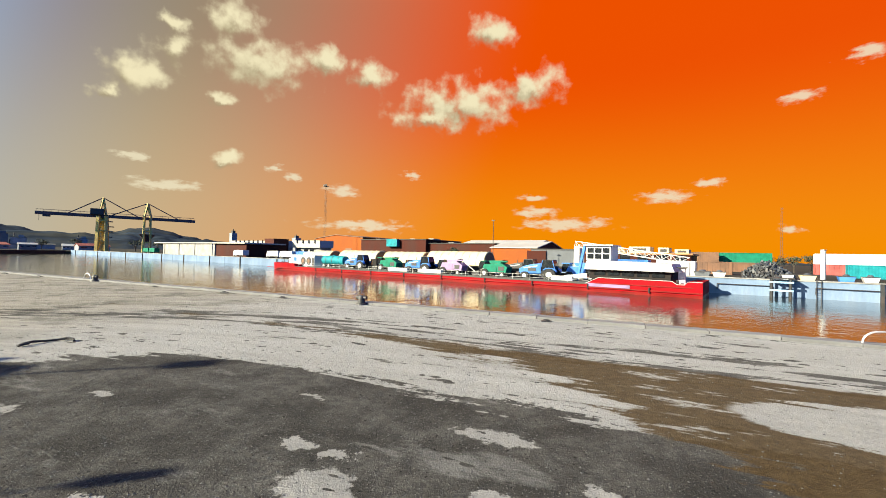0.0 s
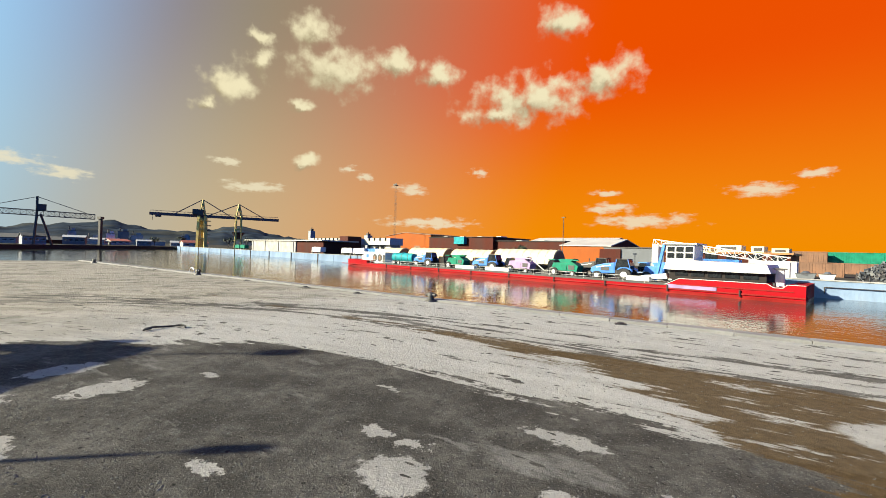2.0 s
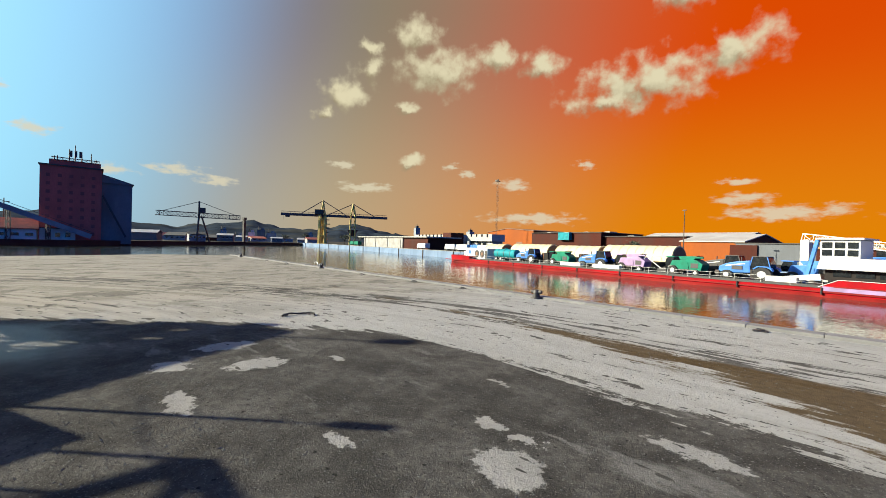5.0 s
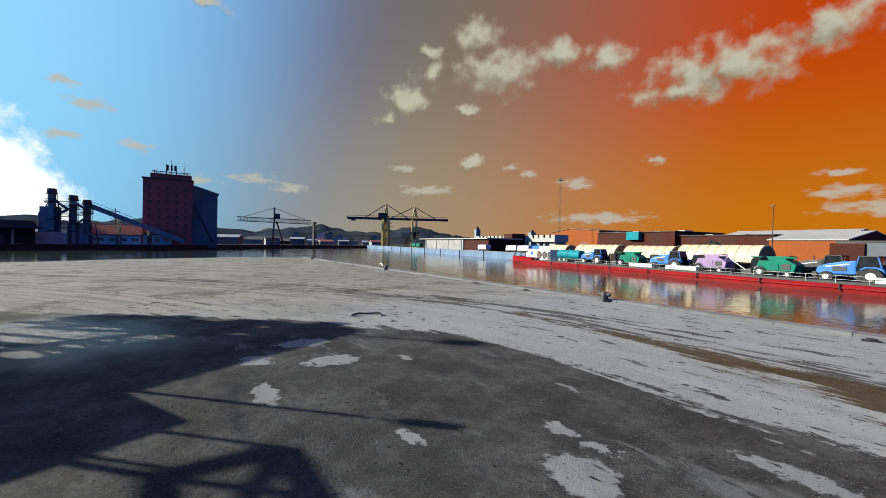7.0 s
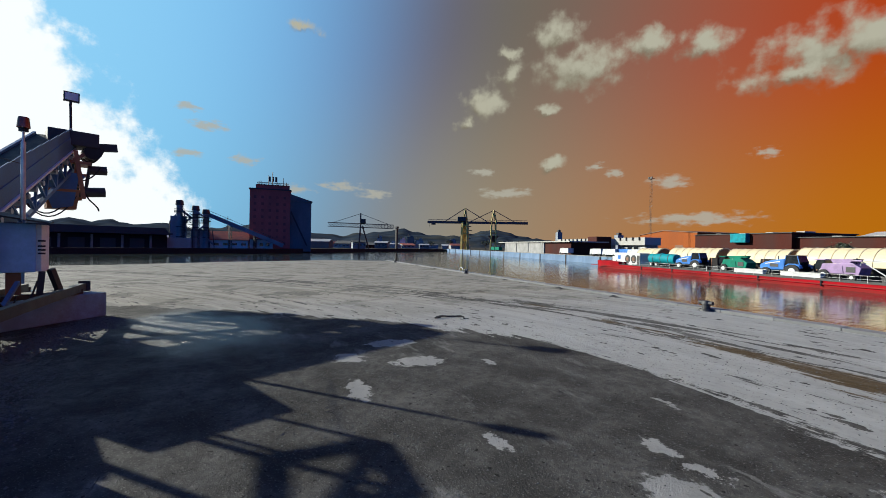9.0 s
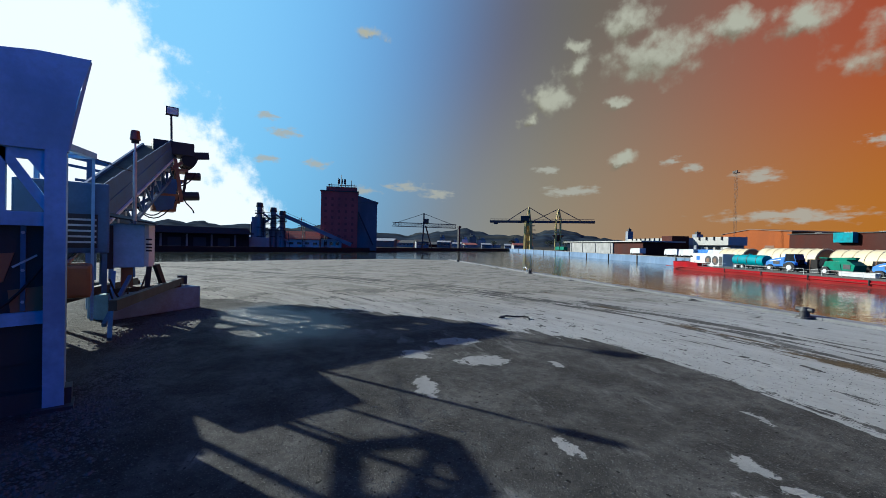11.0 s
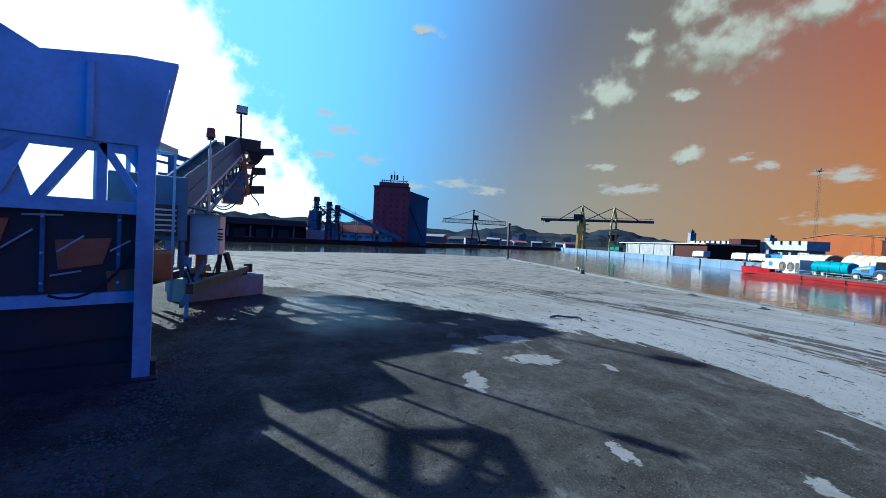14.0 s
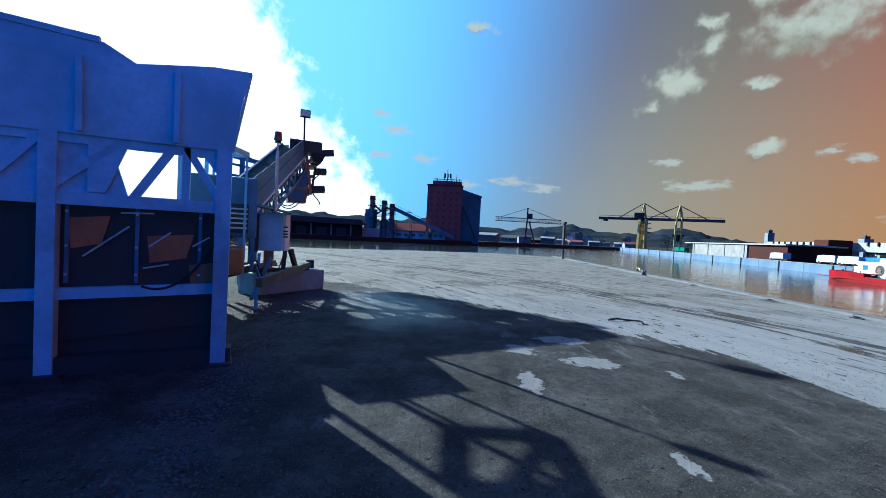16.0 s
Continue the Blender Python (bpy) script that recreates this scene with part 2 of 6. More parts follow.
    scuff = g.math("MULTIPLY", g.ramp(g.noise(spot, 0.42, 8.0, 0.72), 0.53, 0.58), g.math("MULTIPLY", worn, 0.75))
    dust = g.mix(scuff, dust, (0.150, 0.142, 0.128))
    col = g.mix(pale, bare, dust)
    # a band of brown mud, wider away from the machine
    top = g.math("SUBTRACT", g.math("ADD", inland, g.math("MULTIPLY", wobble, 0.35)), 6.65)
    wide = g.math("MAXIMUM", g.math("ADD", g.math("SUBTRACT", 0.75, g.math("MULTIPLY", along, 0.09)), g.math("MULTIPLY", g.math("MAXIMUM", g.math("SUBTRACT", -4.8, along), 0.0), 0.85)), 0.0)
    mud = g.math("MULTIPLY", g.ramp(top, 0.0, 0.22), g.ramp(g.math("SUBTRACT", g.math("SUBTRACT", wide, top), g.math("MULTIPLY", wobble, 0.8)), 0.0, 0.30))
    mud = g.math("MULTIPLY", g.math("MULTIPLY", mud, g.ramp(lanes, 0.70, 0.64)), g.ramp(g.noise(g.xyz(g.math("MULTIPLY", along, 0.30), lane, 21.0), 1.7, 7.0, 0.7), 0.36, 0.43))
    earth = g.mix(g.ramp(grit, 0.35, 0.65), (0.125, 0.084, 0.040), (0.082, 0.055, 0.025))
    col = g.mix(g.math("MULTIPLY", mud, 0.95), col, earth)
    # a swept pale stretch on the mud
    swept = g.vec("LENGTH", g.vec("MULTIPLY_ADD", g.xyz(along, g.math("ADD", inland, g.math("MULTIPLY", wobble, 0.55)), 0.0), (1 / 3.0, 1 / 1.15, 0), (12.1 / 3.0, -9.1 / 1.15, 0)))
    col = g.mix(g.math("MULTIPLY", g.ramp(swept, 1.03, 0.95), 0.95), col, dust)
    col = g.mix(1.0, col, (0.56, 0.55, 0.515), "MULTIPLY")
    b = g.add("ShaderNodeBsdfPrincipled")
    # a wet stretch beside the machine
    wet = g.vec("LENGTH", g.vec("MULTIPLY_ADD", g.vec("MULTIPLY_ADD", g.vec("SUBTRACT", g.noise(spot, 0.5, 4.0, 0.6, True), (0.5, 0.5, 0.5)), (3.6, 3.6, 0), spot), (1 / 4.6, 1 / 2.6, 0), (14.0 / 4.6, -3.9 / 2.6, 0)))
    wetness = g.ramp(wet, 1.1, 0.45)
    g.put(b.inputs["Base Color"], g.mix(g.math("MULTIPLY", wetness, 0.75), col, (0.03, 0.03, 0.032)))
    g.put(b.inputs["Roughness"], g.math("SUBTRACT", 0.92, g.math("MULTIPLY", wetness, 0.54)))
    g.put(b.inputs["Specular IOR Level"], g.math("ADD", 0.10, g.math("MULTIPLY", wetness, 0.14)))
    bm = g.add("ShaderNodeBump")
    bm.inputs["Strength"].default_value, bm.inputs["Distance"].default_value = 1.0, 0.034
    g.put(bm.inputs["Height"], g.math("ADD", grain, g.math("MULTIPLY", grit, 1.5)))
    g.put(b.inputs["Normal"], bm.outputs[0])
    g.put(g.add("ShaderNodeOutputMaterial").inputs[0], b.outputs[0])
    return m


def make_water():
    m = bpy.data.materials.new("water")
    m.use_nodes = True
    g = Nodes(m.node_tree)
    spot = g.add("ShaderNodeTexCoord").outputs["Object"]
    b = g.add("ShaderNodeBsdfPrincipled")
    g.put(b.inputs["Base Color"], g.mix(g.noise(spot, 0.03, 3.0), (0.020, 0.030, 0.026), (0.034, 0.040, 0.032)))
    b.inputs["Roughness"].default_value, b.inputs["IOR"].default_value = 0.07, 1.33
    bm = g.add("ShaderNodeBump")
    bm.inputs["Strength"].default_value, bm.inputs["Distance"].default_value = 0.42, 0.055
    g.put(bm.inputs["Height"], g.math("ADD", g.noise(spot, 1.6, 3.0), g.math("MULTIPLY", g.noise(spot, 0.35, 2.0), 1.2)))
    g.put(b.inputs["Normal"], bm.outputs[0])
    g.put(g.add("ShaderNodeOutputMaterial").inputs[0], b.outputs[0])
    return m


def make_glass():
    return material("dark_glass", (0.02, 0.025, 0.03), 0.08, spread=0.1, bump=0.0)


YARD, WATER, GLASS = make_yard(), make_water(), make_glass()
EARTH = material("earth", (0.065, 0.06, 0.052), 0.95, scale=0.06, dirt=(0.045, 0.055, 0.03), dirt_amount=0.7, gloss=0.05)
CONCRETE = material("concrete", (0.40, 0.40, 0.395), 0.9, scale=0.6, dirt=(0.16, 0.15, 0.14), dirt_amount=0.6)
BLOCK = material("block_concrete", (0.17, 0.26, 0.29), 0.9, scale=1.2, dirt=(0.10, 0.095, 0.09), dirt_amount=0.6, tone=1.0)
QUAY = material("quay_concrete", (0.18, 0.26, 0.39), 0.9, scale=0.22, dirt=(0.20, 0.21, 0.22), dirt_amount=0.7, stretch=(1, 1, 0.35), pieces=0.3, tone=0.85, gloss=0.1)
COPING = material("coping", (0.27, 0.27, 0.275), 0.9, scale=0.8, dirt=(0.13, 0.12, 0.11), dirt_amount=0.55, pieces=0.35)
HULL = material("hull_red", (0.29, 0.002, 0.008), 0.8, scale=0.25, dirt=(0.19, 0.006, 0.010), dirt_amount=0.5, stretch=(1, 1, 0.5), gloss=0.12, tone=0.85)
HULL_LOW = material("hull_low", (0.30, 0.015, 0.015), 0.5, scale=0.3, dirt=(0.12, 0.03, 0.025), gloss=0.12)
WHITE = material("white_paint", (0.55, 0.55, 0.55), 0.5, spread=0.08, scale=0.5, dirt=(0.45, 0.43, 0.40), dirt_amount=0.5, tone=0.8)
CREAM = material("cream_cover", (0.66, 0.54, 0.33), 0.6, spread=0.1, scale=0.3, dirt=(0.50, 0.36, 0.18), dirt_amount=0.4, tone=0.8)
BLUE = material("blue_paint", (0.045, 0.16, 0.46), 0.5, scale=0.8, dirt=(0.08, 0.14, 0.3), dirt_amount=0.4, gloss=0.12, tone=1.0)
TEAL = material("teal_paint", (0.008, 0.21, 0.25), 0.6, scale=0.8, dirt=(0.012, 0.15, 0.17), gloss=0.12, tone=0.9)
GREEN = material("green_paint", (0.004, 0.15, 0.095), 0.6, scale=0.8, dirt=(0.006, 0.10, 0.07), gloss=0.12, tone=0.9)
LILAC = material("lilac_paint", (0.36, 0.22, 0.46), 0.55, scale=0.8, dirt=(0.3, 0.2, 0.35))
RUBBER = material("rubber", (0.022, 0.022, 0.024), 0.85, scale=3.0)
STEEL = material("dark_steel", (0.05, 0.05, 0.055), 0.6, 0.2, scale=1.2, dirt=(0.10, 0.05, 0.03), dirt_amount=0.5)
GALV = material("galvanised_steel", (0.42, 0.43, 0.45), 0.45, 0.7, scale=2.0, dirt=(0.2, 0.19, 0.18), tone=1.0)
YELLOW = material("yellow_paint", (0.56, 0.40, 0.10), 0.5, scale=0.6, dirt=(0.2, 0.13, 0.05), dirt_amount=0.5, tone=0.9)
ORANGE = material("orange_paint", (0.27, 0.10, 0.03), 0.5, scale=1.2, dirt=(0.16, 0.08, 0.04), dirt_amount=0.5, tone=1.0)
BOOM = material("boom_steel", (0.13, 0.075, 0.085), 0.55, 0.2, scale=0.6, dirt=(0.08, 0.06, 0.07))
CLAD = material("orange_cladding", (0.40, 0.095, 0.012), 0.6, spread=0.12, scale=0.15, dirt=(0.34, 0.11, 0.03), stretch=(1, 1, 0.3), gloss=0.12)
CLAD_DARK = material("brown_cladding", (0.075, 0.014, 0.008), 0.65, scale=0.15, dirt=(0.060, 0.016, 0.010), stretch=(1, 1, 0.3), gloss=0.12)
ROOF = material("pale_roof", (0.38, 0.37, 0.345), 0.6, spread=0.1, scale=0.2, dirt=(0.4, 0.38, 0.34), tone=0.8)
DARK_ROOF = material("dark_roof", (0.07, 0.068, 0.066), 0.8, scale=0.3, dirt=(0.04, 0.04, 0.04))
BRICK_DARK = material("silo_shutter", (0.20, 0.042, 0.040), 0.8, scale=0.5, tone=1.0)
BRICK = material("silo_red", (0.36, 0.070, 0.060), 0.85, scale=0.2, dirt=(0.09, 0.03, 0.03), stretch=(1, 1, 0.4), tone=1.0)
SILO_GREY = material("silo_grey", (0.16, 0.18, 0.21), 0.85, scale=0.2, dirt=(0.14, 0.15, 0.17), stretch=(1, 1, 0.4))
PLANT = material("plant_grey", (0.17, 0.19, 0.22), 0.7, 0.2, scale=0.3, dirt=(0.10, 0.08, 0.07), tone=1.0)
PLASTER = material("pale_plaster", (0.27, 0.265, 0.26), 0.9, scale=0.3, dirt=(0.3, 0.3, 0.29), tone=0.9)
TILE = material("roof_tile", (0.36, 0.09, 0.05), 0.85, scale=0.8, dirt=(0.14, 0.05, 0.03), tone=1.0)
RUSTRED = material("container_red", (0.50, 0.11, 0.10), 0.55, scale=0.5, dirt=(0.3, 0.08, 0.06))
BROWN = material("container_brown", (0.22, 0.10, 0.05), 0.6, scale=0.5, dirt=(0.12, 0.06, 0.03))
SCRAP = material("scrap", (0.15, 0.165, 0.19), 0.6, 0.4, scale=1.0, dirt=(0.13, 0.10, 0.09), dirt_amount=0.6, pieces=0.7)
GRAVEL = material("gravel", (0.12, 0.118, 0.115), 0.9, scale=6.0, pieces=0.5)
LEAF = material("foliage", (0.055, 0.075, 0.04), 0.8, spread=0.5, scale=0.5)
BARK = material("bark", (0.08, 0.065, 0.05), 0.9, scale=2.0)
HILL = material("wooded_hill", (0.045, 0.060, 0.078), 1.0, spread=0.4, scale=0.012, dirt=(0.09, 0.085, 0.06), dirt_amount=0.6, fine=9.0, bump=0.0, gloss=0.0)
PLANT_SKIN = material("machine_blue_grey", (0.25, 0.45, 0.66), 0.5, 0.2, scale=0.7, dirt=(0.10, 0.14, 0.20), dirt_amount=0.6, tone=1.0)
MACHINE_DARK = material("machine_dark_blue", (0.065, 0.14, 0.25), 0.55, 0.2, scale=0.8, dirt=(0.07, 0.09, 0.12), dirt_amount=0.6, tone=1.0)
CABINET = material("cabinet_grey", (0.62, 0.63, 0.63), 0.45, spread=0.08, scale=1.0, dirt=(0.4, 0.38, 0.35), tone=1.0)
LENS = material("beacon_lens", (0.40, 0.10, 0.06), 0.2, scale=3.0, bump=0.0)
SHED = material("shed_boards", (0.05, 0.045, 0.045), 0.85, scale=0.3, dirt=(0.03, 0.03, 0.03), stretch=(1, 1, 0.3), gloss=0.15, tone=0.4)
INK = material("sign_ink", (0.05, 0.05, 0.06), 0.6, scale=3.0, bump=0.0)


# ---- mesh helpers ----
def box(bm, centre, size, turn=None, taper=1.0):
    """A box; taper scales its top."""
    m = Matrix.Translation(centre) @ (turn.to_4x4() if turn else Matrix())
    vs = []
    for dz in (-0.5, 0.5):
        k = taper if dz > 0 else 1.0
        for dx, dy in ((-0.5, -0.5), (0.5, -0.5), (0.5, 0.5), (-0.5, 0.5)):
            vs.append(bm.verts.new(m @ Vector((dx * size[0] * k, dy * size[1] * k, dz * size[2]))))
    for f in ((3, 2, 1, 0), (4, 5, 6, 7), (0, 1, 5, 4), (1, 2, 6, 5), (2, 3, 7, 6), (3, 0, 4, 7)):
        bm.faces.new([vs[i] for i in f])
    return bm


def bar(bm, a, b, w, h=None):
    """A straight bar of square section from a to b."""
    a, b = Vector(a), Vector(b)
    d = b - a
    q = d.to_track_quat("Z", "Y").to_matrix()
    return box(bm, (a + b) / 2, (w, h or w, d.length), q)


def rod(bm, a, b, r, r2=None, sides=10):
    """A round bar, or a cone, from a to b."""
    a, b = Vector(a), Vector(b)
    d = b - a
    q = d.to_track_quat("Z", "Y").to_matrix()
    rings = []
    for p, rr in ((a, r), (b, r if r2 is None else r2)):
        rings.append([bm.verts.new(p + q @ Vector((rr * math.cos(k * math.tau / sides), rr * math.sin(k * math.tau / sides), 0))) for k in range(sides)])
    for k in range(sides):
        bm.faces.new((rings[0][k], rings[0][(k + 1) % sides], rings[1][(k + 1) % sides], rings[1][k]))
    bm.faces.new(rings[0][::-1])
    bm.faces.new(rings[1])
    return bm


def pipe(bm, points, r, sides=6):
    for a, b in zip(points, points[1:]):
        rod(bm, a, b, r, sides=sides)
    return bm


def sheet(bm, outline, z0, z1):
    """A prism over a plan outline (counter-clockwise) from z0 to z1."""
    low = [bm.verts.new((p[0], p[1], z0)) for p in outline]
    high = [bm.verts.new((p[0], p[1], z1)) for p in outline]
    n = len(outline)
    bm.faces.new(low[::-1])
    bm.faces.new(high)
    for k in range(n):
        bm.faces.new((low[k], low[(k + 1) % n], high[(k + 1) % n], high[k]))
    return bm


def extrude(bm, profile, a, b):
    """A profile of (x, z) points carried along y from a to b."""
    one = [bm.verts.new((x, a, z)) for x, z in profile]
    two = [bm.verts.new((x, b, z)) for x, z in profile]
    n = len(profile)
    bm.faces.new(one)
    bm.faces.new(two[::-1])
    for k in range(n):
        bm.faces.new((one[(k + 1) % n], one[k], two[k], two[(k + 1) % n]))
    return bm


def part(name, bm, material_, parent=None, label="", smooth=False, bevel=0.0):
    """Links a bmesh as one mesh object under a thing or a part."""
    bmesh.ops.recalc_face_normals(bm, faces=bm.faces)
    if bevel:
        bmesh.ops.bevel(bm, geom=list(bm.edges), offset=bevel, segments=2, affect="EDGES", profile=0.6)
    me = bpy.data.meshes.new(name)
    bm.to_mesh(me)
    bm.free()
    me.materials.append(material_)
    if smooth:
        me.polygons.foreach_set("use_smooth", [True] * len(me.polygons))
    ob = new(name, me)
    ob.parent = parent
    if label:
        ob["label"] = label
    return ob


def B():
    return bmesh.new()


def thing(name, m, label, category, group="", kind=""):
    """An Empty at the base of a thing, at the pose m."""
    ob = new(name)
    ob.matrix_basis = m
    ob.empty_display_size = 0.3
    return tagged(ob, label, category, group, kind)


def share(ob, name, m, parent):
    """Another object on the same mesh."""
    o = new(name, ob.data)
    o.parent = parent
    o.matrix_basis = m
    return o


# ---- plan of the harbour ----
WATER_Z = -2.1
A0, U, N = Vector((54.9, 52.0, 0)), Vector((-0.8073, 0.5902, 0)), Vector((0.5902, 0.8073, 0))
FAR_TURN = math.degrees(math.atan2(U.y, U.x))


def far(s, d, z=0.0):
    """A place on the far side: s along its quay, d behind its edge."""
    return A0 + U * s + N * d + Vector((0, 0, z))


def far_pose(s, d, z=0.0, turn=0.0):
    """x along the quay, away from the right end; y towards the water."""
    p = far(s, d, z)
    return pose(p.x, p.y, p.z, 0, 0, FAR_TURN + turn)


def edge(a, w, z=0.0):
    """A place on the near quay: a along its edge, w inland."""
    return EDGE_POINT + EDGE * a + INLAND * w + Vector((0, 0, z))


CORNER = edge(57.5, 0)
NEAR_OUTLINE = [edge(-220, 0), CORNER, CORNER + Vector((-6.0, -7.0, 0)), Vector((-57.0, 22, 0)), Vector((-54.0, 8, 0)), Vector((-55.0, -260, 0)), Vector((300, -260, 0)), edge(-220, 60)]
BANK = [Vector(p) for p in ((-170, -260, 0), (-173, 13, 0), (-177.5, 44.5, 0), (-185, 85, 0), (-198, 119, 0), (-220, 165, 0), (-232, 214, 0), (-240, 264, 0))]


def ground():
    bm = sheet(B(), [(p.x, p.y) for p in NEAR_OUTLINE][::-1], -6, 0)
    tagged(part("ground", bm, YARD), "dusty grey asphalt quay yard with pale streaks", "ground", kind="structure")
    bm = B()
    sheet(bm, [(p.x, p.y) for p in (far(-260, 0), far(352, 0), far(352, 40), far(700, 3500), far(-3500, 3500), far(-3500, 0))], -6, 0)
    tagged(part("ground", bm, EARTH), "flat earth and gravel ground behind the far quay", "ground", kind="structure")
    bm = B()
    sheet(bm, [(p.x, p.y) for p in (*BANK, far(352, 42), far(700, 3500), Vector((-4200, 3600, 0)), Vector((-4200, -260, 0)))], -6, -0.5)
    tagged(part("ground", bm, EARTH), "flat dark ground of the opposite bank", "ground", kind="structure")
    bm = sheet(B(), [(-420, -260), (900, -260), (900, 600), (-480, 600)], WATER_Z - 1.5, WATER_Z)
    tagged(part("water", bm, WATER), "calm harbour water with small ripples", "water", kind="structure")
    bm = sheet(B(), [(-4200, -4200), (4200, -4200), (4200, 4200), (-4200, 4200)], -9, -7)
    tagged(part("ground", bm, EARTH), "bed of the harbour basin below the water", "ground", kind="structure")


def near_edge():
    """Coping stones, bollards, ladder hoops and sheet piling along the near quay."""
    kerb = thing("quay_edge", pose(0, 0, 0), "pale worn concrete coping along the quay", "coping", kind="structure")
    mesh = None
    turn = math.degrees(math.atan2(EDGE.y, EDGE.x))
    rng = random.Random(5)
    for k in range(-14, 29):
        p = edge(k * 2.0 + 1.0, 0.33, 0.0)
        m = pose(p.x, p.y, 0.035 + rng.uniform(-0.008, 0.008), 0, 0, turn)
        if mesh is None:
            mesh = part("coping_stone", box(B(), (0, 0, 0), (1.985, 0.62, 0.16)), COPING, kerb, bevel=0.02)
            mesh.matrix_basis = m
        else:
            share(mesh, "coping_stone", m, kerb)
    # piling face
    bm = B()
    for k in range(-120, 230):
        p = edge(k * 0.25, -0.03 - 0.05 * (k % 2), -1.1)
        box(bm, p, (0.14, 0.12, 2.1), Matrix.Rotation(radians(turn), 3, "Z"))
    o = part("sheet_piling", bm, STEEL, kerb, "ribbed rusty steel sheet piling")
    o["kind"] = "stuff"
    # bollards
    def bollard(m):
        b = thing("bollard", m, "squat dark iron mooring bollard on the quay edge", "bollard", "quay bollards")
        bm = B()
        rod(bm, (0, 0, 0), (0, 0, 0.07), 0.30, 0.27, 18)
        part("base", bm, STEEL, b)
        bm = B()
        rod(bm, (0, 0, 0.07), (0, 0, 0.30), 0.17, 0.15, 18)
        part("shaft", bm, STEEL, b, smooth=False)
        bm = B()
        rod(bm, (-0.30, 0, 0.34), (0.30, 0, 0.34), 0.085, 0.085, 14)
        rod(bm, (0, 0, 0.28), (0, 0, 0.44), 0.19, 0.13, 18)
        part("head", bm, STEEL, b, bevel=0.012)
        return b
    spots = [edge(4.55, 0.75), edge(28.2, 0.75), edge(-19.5, 0.75), edge(52.0, 0.8)]
    first = bollard(pose(*spots[0], 0, 0, turn))
    for p in spots[1:]:
        copy_thing(first, pose(*p, 0, 0, turn))
    for a in (29.9, -14.5):
        p = edge(a, 0.45)
        h = thing("ladder_hoop", pose(p.x, p.y, 0.1, 0, 0, turn), "bent galvanised hoop rail at a quay ladder", "handrail", "ladder hoops")
        arc = [Vector((-0.45 * math.cos(k * math.pi / 12), 0, 0.04 + 0.36 * math.sin(k * math.pi / 12))) for k in range(13)]
        part("hoop", pipe(B(), [Vector((-0.45, 0, -0.06)), *arc, Vector((0.45, 0, -0.06))], 0.028), GALV, h)
        for x in (-0.45, 0.45):
            part("foot_plate", box(B(), (x, 0, -0.045), (0.16, 0.16, 0.02)), STEEL, h)
    for a, w in ((9.5, 1.0), (14.2, 0.9), (20.5, 1.1), (-4.5, 1.1), (36.0, 0.9), (42.0, 0.9)):
        p = edge(a, w)
        r = thing("mooring_ring", pose(p.x, p.y, 0.0, 0, 0, turn + 20), "small rusty mooring plate on the quay", "mooring ring", "mooring rings")
        part("plate", box(B(), (0, 0, 0.02), (0.42, 0.20, 0.05)), STEEL, r, bevel=0.01)
        ring = [Vector((0.11 * math.cos(k * math.tau / 10), 0.11 * math.sin(k * math.tau / 10), 0.075)) for k in range(11)]
        part("ring", pipe(B(), ring, 0.02, 5), STEEL, r)


def far_quay():
    w = thing("quay_wall", pose(0, 0, 0), "pale weathered concrete quay wall above the water", "quay wall", kind="structure")
    slab = None
    for k in range(-12, 33):
        m = far_pose(k * 11 + 5.5, 0.3, -1.3)
        if slab is None:
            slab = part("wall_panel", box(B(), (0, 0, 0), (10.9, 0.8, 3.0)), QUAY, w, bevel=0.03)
            slab.matrix_basis = m
        else:
            share(slab, "wall_panel", m, w)
    post = None
    for k in range(-10, 33, 2):
        m = far_pose(k * 11, -0.22, -1.0)
        if post is None:
            post = part("fender_post", box(B(), (0, 0, 0), (0.35, 0.3, 2.5)), STEEL, w, "dark steel fender post")
            post.matrix_basis = m
        else:
            share(post, "fender_post", m, w)
    cap = B()
    box(cap, far(35, 0.25, 0.26), (640, 0.9, 0.16), Matrix.Rotation(radians(FAR_TURN), 3, "Z"))
    part("cap", cap, CONCRETE, w)
    for s in (3.0, 14.0):
        r = thing("quay_rail", far_pose(s, -0.2, -0.9), "dark steel rail bolted along the quay wall", "rail", "quay rails")
        part("rail", pipe(B(), [(-3.2, 0.05, -0.6), (-3.2, 0.12, 0.25), (3.2, 0.12, 0.25), (3.2, 0.05, -0.6)], 0.06), STEEL, r)
    d = thing("mooring_dolphin", far_pose(9.9, -1.6, WATER_Z), "blue-grey steel mooring frame standing in the water", "mooring frame")
    for x in (-1.0, 1.0):
        for y in (-0.6, 0.6):
            part("pile", rod(B(), (x, y, -1.2), (x, y, 2.6), 0.16), STEEL, d)
    for z in (1.0, 2.1):
        part("crossbeam", box(B(), (0, 0.65, z), (2.6, 0.22, 0.25)), PLANT_SKIN, d)
    part("deck", box(B(), (0, 0, 2.65), (2.8, 1.7, 0.14)), STEEL, d)
    l = thing("ladder", far_pose(5.9, -0.3, -1.0), "narrow steel ladder on the quay wall", "ladder")
    for x in (-0.25, 0.25):
        part("rail", bar(B(), (x, 0, -1.3), (x, 0, 1.4), 0.06), STEEL, l)
    for k in range(8):
        part("rung", bar(B(), (-0.25, 0, -1.2 + k * 0.33), (0.25, 0, -1.2 + k * 0.33), 0.04), STEEL, l)


# ---- the barge and its load ----
DECK = -1.05
BARGE_D = -8.6   # its middle line


